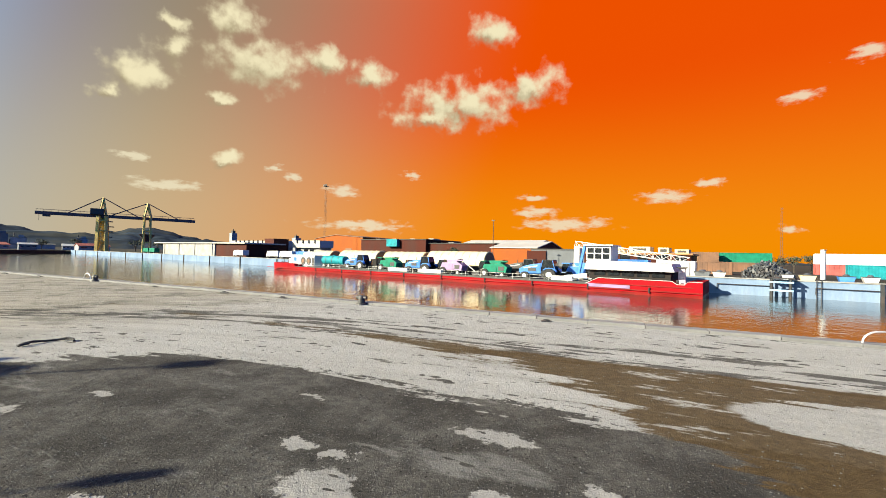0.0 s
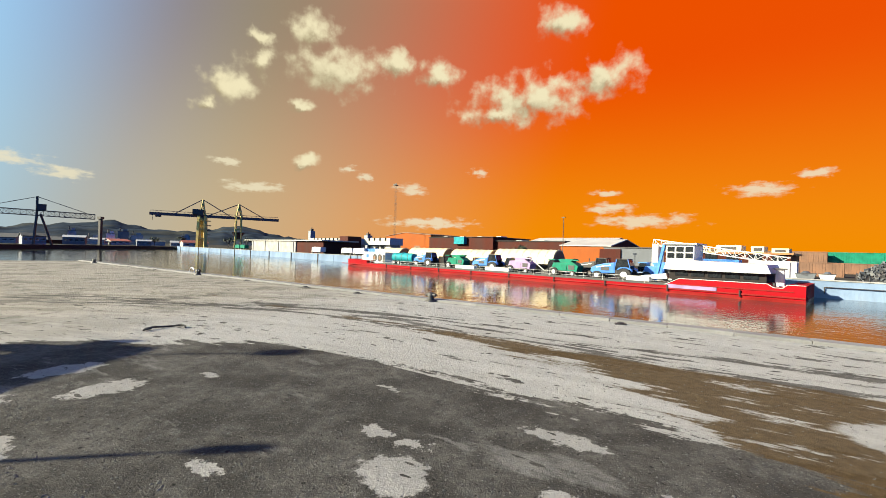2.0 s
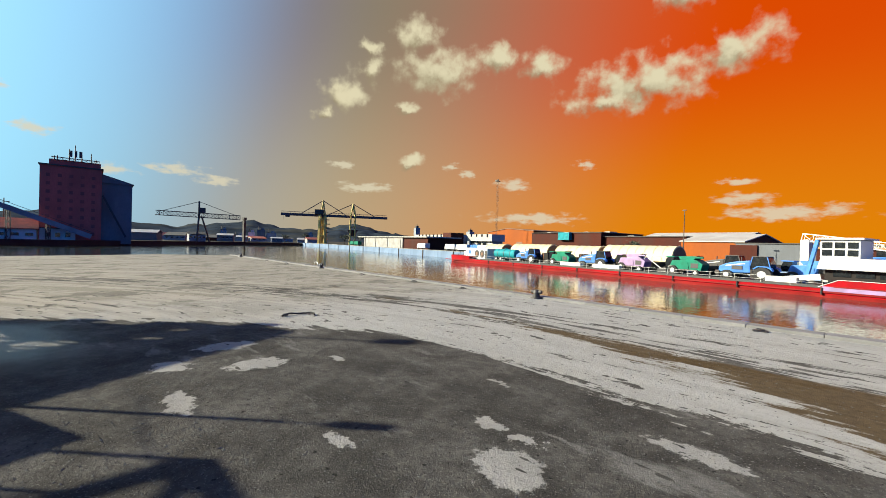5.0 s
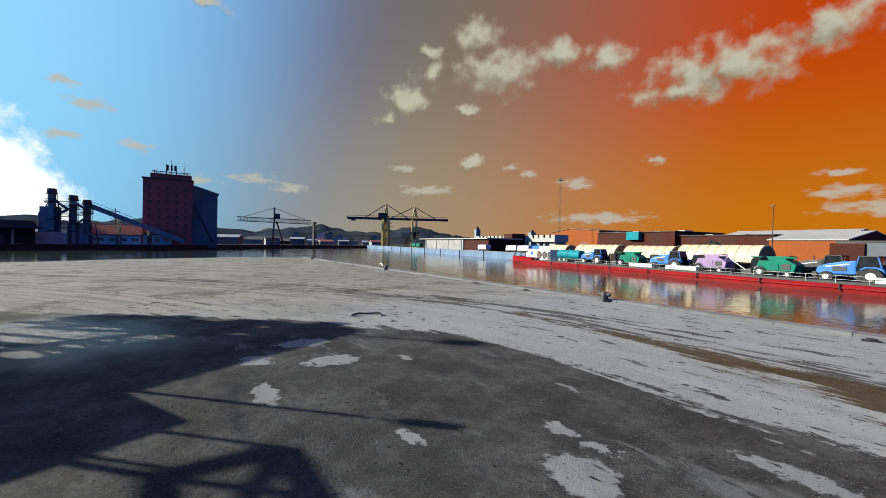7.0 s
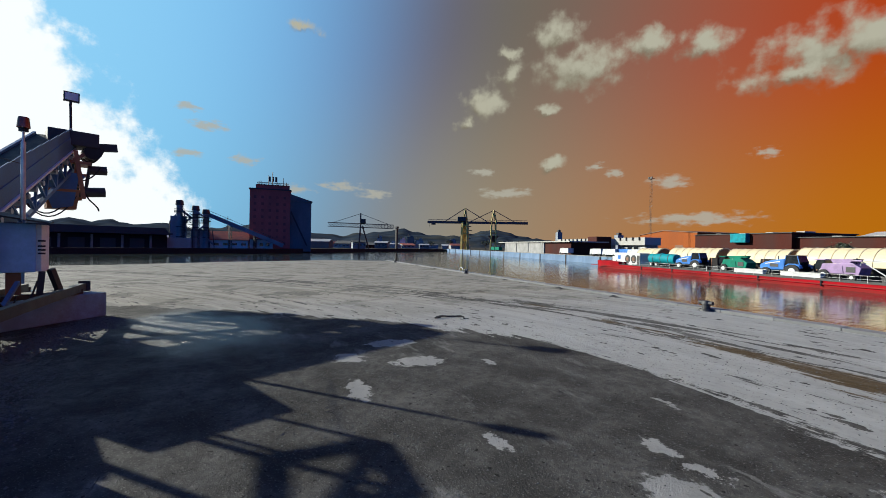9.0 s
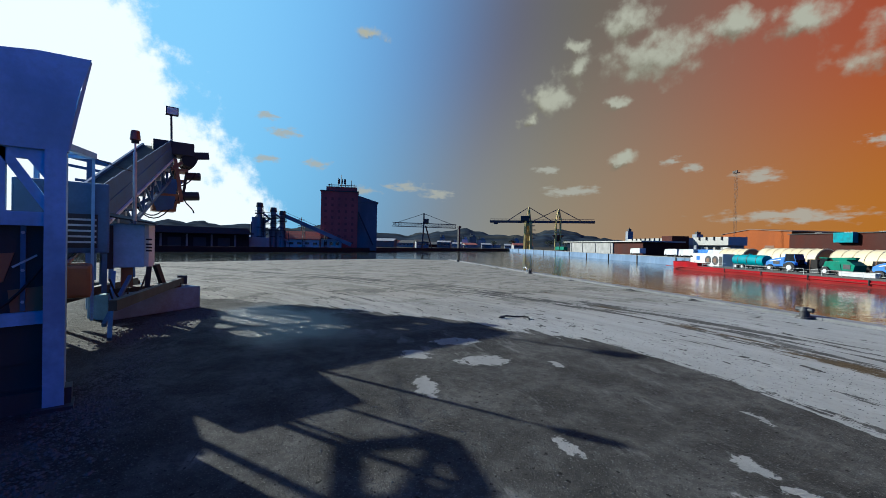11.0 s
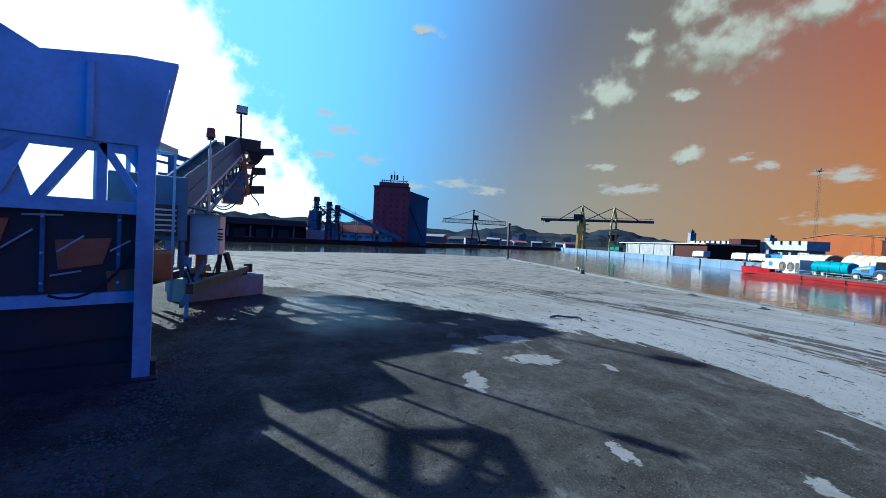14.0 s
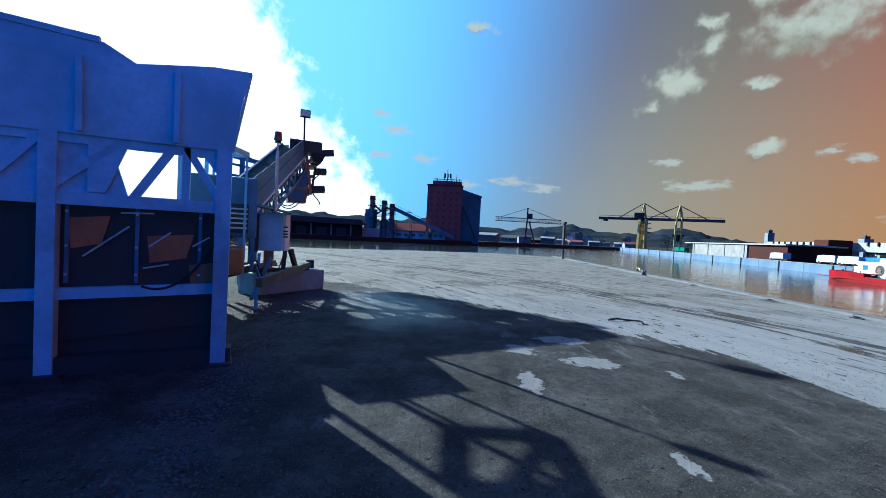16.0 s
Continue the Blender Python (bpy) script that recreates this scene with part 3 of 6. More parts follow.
def barge():
    b = thing("barge", far_pose(18, BARGE_D, WATER_Z), "long red cargo barge moored at the far quay", "barge")
    # x runs towards the bow, y towards the near side
    def plan(x, grow=0.0):
        if x < 84:
            return 5.4 + grow
        k = (x - 84) / 15.0
        return (5.4 + grow) * math.sqrt(max(0.0, 1 - k ** 2.2)) + 0.15
    xs = [0, 13.0, 40, 70, 84, 87, 90, 92.5, 95, 97, 98.3, 99]
    def hull(z0, z1, flare0, flare1, x0=0, x1=99):
        bm = B()
        use = [x for x in xs if x0 <= x <= x1]
        rings = []
        for x in use:
            rake0, rake1 = max(0, x - 84) * -0.32 * (1 - flare0), 0
            rings.append([bm.verts.new((x + rake0 * (z1 > 0), plan(x) * flare0, z0)), bm.verts.new((x, plan(x) * flare1, z1)), bm.verts.new((x, -plan(x) * flare1, z1)), bm.verts.new((x + rake0, -plan(x) * flare0, z0))])
        for p, q in zip(rings, rings[1:]):
            for k in range(4):
                bm.faces.new((p[k], p[(k + 1) % 4], q[(k + 1) % 4], q[k]))
        bm.faces.new(rings[0])
        bm.faces.new(rings[-1][::-1])
        return bm
    part("hull_bottom", hull(-1.0, 0.35, 0.95, 0.985), HULL_LOW, b, "darker red hull near the waterline")
    part("hull", hull(0.35, 1.05, 0.985, 1.0), HULL, b, bevel=0.0)
    # raised stern and bow
    bm = B()
    extrude(bm, [(0, 1.05), (14.5, 1.05), (12.6, 2.0), (3.4, 2.0), (2.8, 1.6), (2.0, 1.6), (1.6, 2.0), (0, 2.0)], -5.4, 5.4)
    part("stern_bulwark", bm, HULL, b)
    part("bow_bulwark", hull(1.0, 1.75, 1.0, 1.03, 84, 99), HULL, b)
    part("rubbing_strake", box(B(), (48, 5.44, 0.62), (96, 0.14, 0.16)), HULL_LOW, b)
    part("rubbing_strake", box(B(), (7, 5.44, 1.25), (12, 0.12, 0.12)), HULL_LOW, b)
    part("bulwark_rim", pipe(B(), [(14.4, 5.42, 1.1), (12.6, 5.42, 2.02), (3.4, 5.42, 2.02), (2.8, 5.42, 1.62), (2.0, 5.42, 1.62), (1.6, 5.42, 2.02), (0, 5.42, 2.02)], 0.04), WHITE, b, "white painted rim")
    part("deck_edge", box(B(), (49, 5.40, 1.08), (70, 0.12, 0.12)), STEEL, b, "dark worn deck edge")
    part("hull_plate", box(B(), (11.2, 5.43, 0.98), (5.6, 0.05, 0.5)), LILAC, b, "pale scuffed hull plate")
    for x in (6.0, 14.0, 22.5, 31, 40, 49, 58, 67, 76):
        part("fender", rod(B(), (x, 5.5, 0.3), (x, 5.5, 1.05), 0.10, sides=8), RUBBER, b)
    part("deck", box(B(), (49, 0, 1.08), (72, 10.0, 0.08)), STEEL, b, "dark steel cargo deck")
    for y in (-4.9, 4.9):
        part("coaming", box(B(), (47, y, 1.20), (66, 0.25, 0.26)), STEEL, b)
    # deck rails
    for y in (5.2, -5.2):
        bm = B()
        for x in range(14, 85, 3):
            bar(bm, (x, y, 1.05), (x, y, 2.0), 0.035)
        part("rail_posts", bm, WHITE, b)["kind"] = "stuff"
        for z in (1.55, 2.0):
            part("rail", bar(B(), (14, y, z), (83, y, z), 0.03), WHITE, b)
    # low deckhouse at the stern
    part("deckhouse", box(B(), (9.0, 0, 2.6), (10.6, 7.6, 1.5)), SHED, b, "dark deckhouse with a long window band")
    for k in range(5):
        part("window", box(B(), (5.2 + k * 1.9, 3.83, 2.75), (1.5, 0.08, 0.8)), GLASS, b)
    bm = extrude(B(), [(3.2, 3.15), (14.8, 3.15), (14.5, 4.35), (13.8, 4.5), (3.6, 4.2)], -4.4, 4.6)
    part("deckhouse_roof", bm, WHITE, b, "white overhanging roof")
    part("visor", box(B(), (9, 4.5, 3.25), (11.0, 0.12, 0.25)), WHITE, b)
    part("funnel", box(B(), (2.6, 2.2, 2.4), (0.9, 0.9, 2.6), taper=0.85), WHITE, b)
    part("funnel_cap", box(B(), (2.6, 2.2, 3.75), (1.2, 1.2, 0.15)), STEEL, b)
    # wheelhouse on a lift
    part("wheelhouse", box(B(), (13.8, -1.0, 5.5), (3.6, 4.4, 2.2)), WHITE, b, bevel=0.08)
    for k in range(3):
        for z in (5.05, 5.95):
            part("window", box(B(), (12.65 + k * 1.15, 1.24, z), (0.9, 0.06, 0.7)), GLASS, b)
    part("wheelhouse_roof", box(B(), (13.8, -1.0, 6.72), (4.3, 5.2, 0.2)), WHITE, b)
    part("lift_column", box(B(), (14.0, -1.0, 3.3), (1.6, 2.4, 2.4)), WHITE, b)
    part("blue_strut", bar(B(), (17.0, 1.0, 1.2), (15.9, 1.0, 6.6), 0.5, 0.35), BLUE, b, "sloping blue steel post")
    part("gangway", box(B(), (17.3, 2.5, 1.8), (5.0, 1.4, 0.7), Matrix.Rotation(radians(9), 3, "Y")), WHITE, b)
    part("winch", rod(B(), (93, -1.2, 1.9), (93, 1.2, 1.9), 0.5), STEEL, b)
    part("bow_hut", box(B(), (90.5, 0.5, 2.2), (2.4, 3.2, 1.4)), WHITE, b, bevel=0.06)
    part("bow_post", rod(B(), (97, 0, 1.6), (97, 0, 3.2), 0.08), STEEL, b)
    for x in (88, 95, 3, 1):
        part("bollard", rod(B(), (x, 3.4 if x < 90 else 1.8, 1.0), (x, 3.4 if x < 90 else 1.8, 2.1), 0.16), STEEL, b)


def load_pose(s, y=0.0, turn=0.0):
    p = far(s, BARGE_D - y, WATER_Z + 1.12)
    return pose(p.x, p.y, p.z, 0, 0, FAR_TURN + turn)


def wheel(parent, x, y, r, w, rim):
    t = part("wheel", rod(B(), (x, y - w / 2, r), (x, y + w / 2, r), r, sides=20), RUBBER, parent, "black tyre", bevel=0.03)
    s = 1 if y > 0 else -1
    part("rim", rod(B(), (x, y + s * (w / 2 - 0.05), r), (x, y + s * (w / 2 + 0.05), r), r * 0.52, r * 0.45, 14), rim, t)


def cover(s, length, height):
    """A half-round tunnel of cream sheeting."""
    c = thing("storage_tunnel", load_pose(s, -2.6), "cream half-round cover over stored goods on deck", "cover", "covers on the barge")
    r = 2.2
    prof = [(r * math.cos(k * math.pi / 14), 1.9 + (height - 1.9) * math.sin(k * math.pi / 14)) for k in range(15)]
    bm = B()
    extrude(bm, [(-r, 1.75), *prof[::-1], (r, 1.75)][::-1], -length / 2, length / 2)
    bmesh.ops.rotate(bm, verts=bm.verts, matrix=Matrix.Rotation(radians(90), 3, "Z"))
    part("shell", bm, CREAM, c)
    for k in range(int(length / 1.6) + 1):
        x = -length / 2 + 0.05 + k * (length - 0.1) / int(length / 1.6)
        pts = [Vector((x, (r + 0.04) * math.cos(j * math.pi / 10), 1.9 + (height - 1.86) * math.sin(j * math.pi / 10))) for j in range(11)]
        part("rib", pipe(B(), pts, 0.045, 5), CREAM, c)
    bm = B()
    prof2 = [(0.93 * r * math.cos(k * math.pi / 12), 1.9 + 0.93 * (height - 1.9) * math.sin(k * math.pi / 12)) for k in range(13)]
    extrude(bm, [(-0.93 * r, 0.55), *prof2[::-1], (0.93 * r, 0.55)][::-1], -0.06, 0.06)
    bmesh.ops.rotate(bm, verts=bm.verts, matrix=Matrix.Rotation(radians(90), 3, "Z"))
    bmesh.ops.translate(bm, verts=bm.verts, vec=(-length / 2 - 0.06, 0, 0))
    part("end_panel", bm, BROWN, c, "brown end panel")
    # dark block fills the gap below the cover in place of its shade
    part("skid", box(B(), (0, 0, 0.95), (length - 0.4, 3.8, 1.7)), SHED, c, "dark block standing for the shaded gap below the cover")


def tractor(s, y, turn, paint, label):
    t = thing("tractor", load_pose(s, y, turn) @ Matrix.Diagonal((1.18, 1.05, 1.02, 1)), label, "tractor", "machines on the barge")
    bm = extrude(B(), [(0.2, 1.0), (3.1, 0.8), (3.5, 1.15), (3.4, 1.7), (2.7, 2.1), (1.6, 2.4), (0.2, 2.6)], -0.85, 0.85)
    part("bonnet", bm, paint, t, bevel=0.14)
    for yy in (-0.86, 0.86):
        part("side_grille", box(B(), (1.5, yy, 1.6), (1.1, 0.06, 0.5)), STEEL, t)
    part("grille", box(B(), (3.5, 0, 1.35), (0.06, 0.9, 0.4)), STEEL, t)
    bm = extrude(B(), [(-1.6, 1.4), (0.25, 1.4), (0.35, 2.0), (0.05, 3.05), (-1.35, 3.05), (-1.7, 2.2)], -0.75, 0.75)
    part("cab", bm, GLASS, t, "dark glazed cab")
    part("roof", box(B(), (-0.65, 0, 3.10), (1.5, 1.6, 0.10)), STEEL, t, bevel=0.03)
    part("side_stripe", box(B(), (1.7, 0.87, 1.98), (2.0, 0.03, 0.14), Matrix.Rotation(radians(11), 3, "Y")), WHITE, t)
    part("front_weight", box(B(), (3.75, 0, 0.85), (0.45, 1.0, 0.55)), STEEL, t, bevel=0.05)
    part("step", lattice(B(), (-0.1, 0.95, 0.4), (-0.1, 0.95, 1.4), 0.3, 4, 0.03), STEEL, t)
    for yy in (-0.74, 0.74):
        part("pillar", bar(B(), (0.32, yy, 1.5), (0.05, yy, 3.05), 0.09), paint, t)
        part("pillar", bar(B(), (-1.68, yy, 1.6), (-1.35, yy, 3.05), 0.09), paint, t)
        part("mudguard", extrude(B(), [(-2.0, 1.3), (-1.9, 1.7), (-1.4, 1.92), (-0.6, 1.92), (-0.2, 1.6), (-0.25, 1.5), (-0.7, 1.8), (-1.4, 1.8), (-1.85, 1.55)], yy, yy + math.copysign(0.55, yy)), paint, t)
        wheel(t, -1.05, math.copysign(1.05, yy), 0.88, 0.5, WHITE)
        wheel(t, 2.5, math.copysign(0.95, yy), 0.62, 0.4, WHITE)
    part("chassis", box(B(), (0.8, 0, 0.85), (4.2, 0.6, 0.4)), STEEL, t)
    part("exhaust", rod(B(), (1.2, 0.5, 2.3), (1.2, 0.5, 3.0), 0.06), STEEL, t)
    return t


def tanker(s, y, paint, length, label):
    t = thing("tank_trailer", load_pose(s, y), label, "trailer", "machines on the barge")
    bm = rod(B(), (-length / 2, 0, 1.75), (length / 2, 0, 1.75), 1.05, sides=24)
    part("tank", bm, paint, t, bevel=0.12)
    for x in (-length * 0.3, 0, length * 0.3):
        part("band", rod(B(), (x - 0.06, 0, 1.75), (x + 0.06, 0, 1.75), 1.08, sides=24), STEEL, t)
    part("frame", box(B(), (0, 0, 0.75), (length + 0.6, 1.0, 0.25)), STEEL, t)
    part("dome", rod(B(), (0.2, 0, 2.7), (0.2, 0, 3.0), 0.35), paint, t)
    part("drawbar", bar(B(), (-length / 2, 0, 0.7), (-length / 2 - 1.6, 0, 0.5), 0.16), STEEL, t)
    for x in (length * 0.12, length * 0.34):
        for yy in (-1.0, 1.0):
            wheel(t, x, yy, 0.5, 0.35, WHITE)


def harvester(s, y, paint, label):
    t = thing("harvester", load_pose(s, y) @ Matrix.Scale(0.88, 4), label, "harvester", "machines on the barge")
    part("body", extrude(B(), [(-2.6, 0.9), (2.0, 0.8), (2.6, 1.5), (2.2, 2.5), (-1.8, 2.7), (-2.9, 2.0)], -1.1, 1.1), paint, t, bevel=0.06)
    part("hopper", extrude(B(), [(-1.4, 2.68), (0.8, 2.6), (1.2, 3.2), (-1.9, 3.3)], -1.0, 1.0), paint, t)
    part("cab", extrude(B(), [(2.1, 1.5), (3.4, 1.5), (3.5, 2.2), (3.2, 3.0), (2.1, 3.0)], -0.85, 0.85), GLASS, t, "dark glazed cab")
    part("cab_roof", box(B(), (2.7, 0, 3.08), (1.6, 1.9, 0.15)), paint, t, bevel=0.03)
    part("intake", extrude(B(), [(3.0, 0.3), (4.6, 0.15), (4.7, 0.7), (3.2, 1.3)], -1.4, 1.4), STEEL, t)
    part("engine_grille", box(B(), (-1.6, 1.12, 1.7), (1.2, 0.06, 0.8)), STEEL, t)
    part("side_flap", extrude(B(), [(-0.7, 1.1), (1.4, 1.05), (1.5, 1.9), (-0.5, 2.2)], 1.12, 1.18), paint, t)
    part("skirt", box(B(), (-0.2, 1.13, 0.92), (3.6, 0.08, 0.22)), STEEL, t)
    part("unloading_pipe", rod(B(), (0.9, 0.8, 3.0), (-2.9, 0.9, 3.05), 0.16, 0.13, 10), paint, t)
    part("exhaust", rod(B(), (-1.9, 0.4, 2.6), (-1.9, 0.4, 3.45), 0.07, sides=8), STEEL, t)
    part("ladder", lattice(B(), (2.3, 1.15, 0.4), (2.3, 1.15, 1.6), 0.3, 4, 0.03), WHITE, t)
    for yy in (-1.2, 1.2):
        wheel(t, 1.9, yy, 0.8, 0.5, WHITE)
        wheel(t, -1.9, yy, 0.55, 0.4, WHITE)


def deck_load():
    cover(87, 12.5, 4.2)
    cover(73, 11.0, 4.1)
    cover(59.5, 13.5, 4.4)
    cover(100.3, 7.0, 4.0)
    c = thing("box_container", load_pose(102, 2.2), "white site container with dark round vents on deck", "container")
    part("body", box(B(), (0, 0, 1.4), (9.5, 2.6, 2.8)), WHITE, c, bevel=0.05)
    for x in (-2.6, -0.4):
        part("vent", rod(B(), (x, 1.29, 1.35), (x, 1.37, 1.35), 0.95, sides=20), STEEL, c)
        part("vent_hub", rod(B(), (x, 1.36, 1.35), (x, 1.44, 1.35), 0.45, sides=14), BROWN, c)
    part("sign", box(B(), (2.9, 1.32, 1.7), (1.1, 0.03, 0.9)), BLUE, c)
    part("door", box(B(), (-4.2, 1.32, 1.2), (0.9, 0.04, 2.1)), STEEL, c)
    tanker(91, 2.4, TEAL, 7.5, "teal tank trailer standing on the barge deck")
    tractor(82.3, 2.6, 0, BLUE, "bright blue tractor on the barge deck")
    harvester(73.2, 2.6, GREEN, "green harvesting machine on the barge deck")
    tractor(64.2, 2.8, 0, BLUE, "bright blue tractor with dark cab on deck")
    harvester(57.2, 2.8, LILAC, "lilac and white field machine on the barge deck")
    harvester(48.5, 2.4, GREEN, "dark green field machine with cab near the stern")
    tractor(39.6, 2.8, 0, BLUE, "large bright blue tractor near the stern")
    harvester(34.9, -1.0, BLUE, "blue and dark machine in front of the deckhouse")
    tractor(45.0, -2.0, 0, STEEL, "dark steel tractor behind the green machine")
    for s, y, w, h in ((96.2, -0.5, 2.2, 2.4), (86.2, 1.4, 2.6, 2.0), (79.0, 1.2, 2.2, 2.2), (69.0, 1.2, 2.0, 2.3), (60.8, 1.4, 1.8, 1.9), (52.0, 0.2, 2.4, 2.2), (43.2, 1.0, 2.0, 1.8)):
        k = thing("deck_crate", load_pose(s, y), "dark tarpaulin-covered pallet between the machines", "pallet load", "pallet loads")
        part("pallet", box(B(), (0, 0, 0.08), (w, 1.6, 0.16)), BARK, k)
        part("load", box(B(), (0, 0, 0.16 + h / 2), (w * 0.94, 1.5, h), taper=0.86), SHED, k, bevel=0.08)
        part("strap", box(B(), (w * 0.15, 0, 0.18 + h / 2), (0.08, 1.56, h), taper=0.88), ORANGE, k)
    f = thing("lifting_frame", load_pose(53.2, 3.0), "white tubular lifting frame on the deck", "frame")
    for a, b in (((-2, 0, 0), (-2, 0, 2.7)), ((-2, 0, 2.7), (2, 0, 2.7)), ((-2, 0, 0), (2, 0, 2.7)), ((2, 0, 2.7), (2, 0, 0)), ((-2, -1.5, 2.7), (-2, 0, 2.7)), ((-2, -1.5, 2.7), (-2, -1.5, 0))):
        part("tube", rod(B(), a, b, 0.07, sides=8), WHITE, f)
    for s, w in ((69.5, 5.0), (61.5, 5.5), (36.2, 3.2)):
        p = thing("deck_box", load_pose(s, 4.2), "low white deck box along the rail", "deck box", "deck boxes")
        part("body", box(B(), (0, 0, 0.4), (w, 0.8, 0.8)), WHITE, p, bevel=0.04)
        part("lid", box(B(), (0, 0, 0.83), (w + 0.1, 0.9, 0.06)), ROOF, p)


# ---- the far side's buildings ----
def gable(name, m, length, depth, eaves, ridge, wall, roof, label, category="hall", door=None, side=None, windows=0, end=None):
    """A hall with a low gable roof; length runs along x, the ridge along y if side is given."""
    h = thing(name, m, label, category)
    if side:   # gable faces the water
        bm = extrude(B(), [(-length / 2, 0), (length / 2, 0), (length / 2, eaves), (0, ridge), (-length / 2, eaves)], -depth, 0)
        part("wall", bm, wall, h)
        for x in (-1, 1):
            bm = extrude(B(), [(0, ridge + 0.05), (x * (length / 2 + 0.4), eaves - 0.05), (x * (length / 2 + 0.4), eaves + 0.2), (0, ridge + 0.3)], -depth - 0.4, 0.4)
            part("roof", bm, roof, h)
        part("side_wall", box(B(), (-length / 2 - 0.06, -depth / 2, eaves / 2), (0.12, depth, eaves)), side, h)
    else:
        bm = extrude(B(), [(-depth, 0), (0, 0), (0, eaves), (-depth / 2, ridge), (-depth, eaves)], -length / 2, length / 2)
        bmesh.ops.rotate(bm, verts=bm.verts, matrix=Matrix.Rotation(radians(90), 3, "Z"))
        part("wall", bm, wall, h)
        for y0, y1 in ((0.4, -depth / 2), (-depth - 0.4, -depth / 2)):
            bm = B()
            z0, z1 = eaves - 0.03, ridge + 0.05
            vs = [bm.verts.new(v) for v in ((-length / 2 - 0.4, y0, z0), (length / 2 + 0.4, y0, z0), (length / 2 + 0.4, y1, z1), (-length / 2 - 0.4, y1, z1), (-length / 2 - 0.4, y0, z0 + 0.25), (length / 2 + 0.4, y0, z0 + 0.25), (length / 2 + 0.4, y1, z1 + 0.25), (-length / 2 - 0.4, y1, z1 + 0.25))]
            for f in ((3, 2, 1, 0), (4, 5, 6, 7), (0, 1, 5, 4), (1, 2, 6, 5), (2, 3, 7, 6), (3, 0, 4, 7)):
                bm.faces.new([vs[i] for i in f])
            part("roof", bm, roof, h)
    if end:
        bm = extrude(B(), [(-depth, 0), (0, 0), (0, eaves), (-depth / 2, ridge), (-depth, eaves)], length / 2 + 0.02, length / 2 + 0.14)
        bmesh.ops.rotate(bm, verts=bm.verts, matrix=Matrix.Rotation(radians(90), 3, "Z"))
        part("gable_end", bm, end, h, "dark brown gable end")
    for k in range(windows):
        x = -length / 2 + (k + 0.5) * length / windows
        w = part("window", box(B(), (x, 0.04, eaves * 0.62), (length / windows * 0.55, 0.1, eaves * 0.22)), GLASS, h)
        part("frame", box(B(), (x, 0.03, eaves * 0.62 - eaves * 0.13), (length / windows * 0.6, 0.16, 0.12)), WHITE, w)
    if door:
        for x in door:
            part("door", box(B(), (x, 0.06, eaves * 0.36), (length * 0.12 if length < 60 else 5, 0.12, eaves * 0.72)), STEEL, h)
    return h


def container(m, paint, label, length=12.2):
    c = thing("shipping_container", m, label, "container", "stacked containers")
    part("body", box(B(), (0, 0, 1.3), (length, 2.4, 2.5)), paint, c)
    bm = B()
    for k in range(int(length / 0.45)):
        box(bm, (-length / 2 + 0.25 + k * 0.45, 1.22, 1.3), (0.2, 0.06, 2.2))
    part("ribs", bm, paint, c)["kind"] = "stuff"
    for x in (-length / 2, length / 2):
        for y in (-1.2, 1.2):
            part("corner_post", box(B(), (x, y, 1.3), (0.16, 0.16, 2.59)), paint, c)
    for z in (0.08, 2.54):
        part("rail", box(B(), (0, 1.22, z), (length, 0.1, 0.14)), paint, c)


def push(ob, k, centre=Vector((-0.35, -0.6, 2.5))):
    """Moves a thing out by the factor k and makes it larger by as much."""
    ob.matrix_basis = Matrix.Translation(centre) @ Matrix.Scale(k, 4) @ Matrix.Translation(-centre) @ ob.matrix_basis


def lattice(bm, a, b, w, bays, r):
    """A square lattice girder from a to b."""
    a, b = Vector(a), Vector(b)
    d = b - a
    q = d.to_track_quat("Z", "Y").to_matrix()
    cs = [q @ Vector((x * w / 2, y * w / 2, 0)) for x, y in ((-1, -1), (1, -1), (1, 1), (-1, 1))]
    for c in cs:
        bar(bm, a + c, b + c, r * 2)
    for k in range(bays):
        p0, p1 = a + d * (k / bays), a + d * ((k + 1) / bays)
        for j in range(4):
            c0, c1 = cs[j], cs[(j + 1) % 4]
            bar(bm, p0 + (c0 if k % 2 else c1), p1 + (c1 if k % 2 else c0), r)
            bar(bm, p1 + c0, p1 + c1, r)
    return bm


def mast(s, d, top, w, label, lamp_head):
    m = thing("lattice_mast", far_pose(s, d), label, "mast", "masts")
    part("shaft", lattice(B(), (0, 0, 0), (0, 0, top - 1.5), w, int(top / (w * 3.2)), 0.02), STEEL, m)
    part("base", box(B(), (0, 0, 0.3), (w * 2.5, w * 2.5, 0.6)), CONCRETE, m)
    if lamp_head:
        part("platform", box(B(), (0, 0, top - 1.4), (2.6, 1.6, 0.2)), STEEL, m)
        for x in (-1.0, 0, 1.0):
            part("floodlight", box(B(), (x, 0.6, top - 0.8), (0.8, 0.4, 0.7)), STEEL, m)


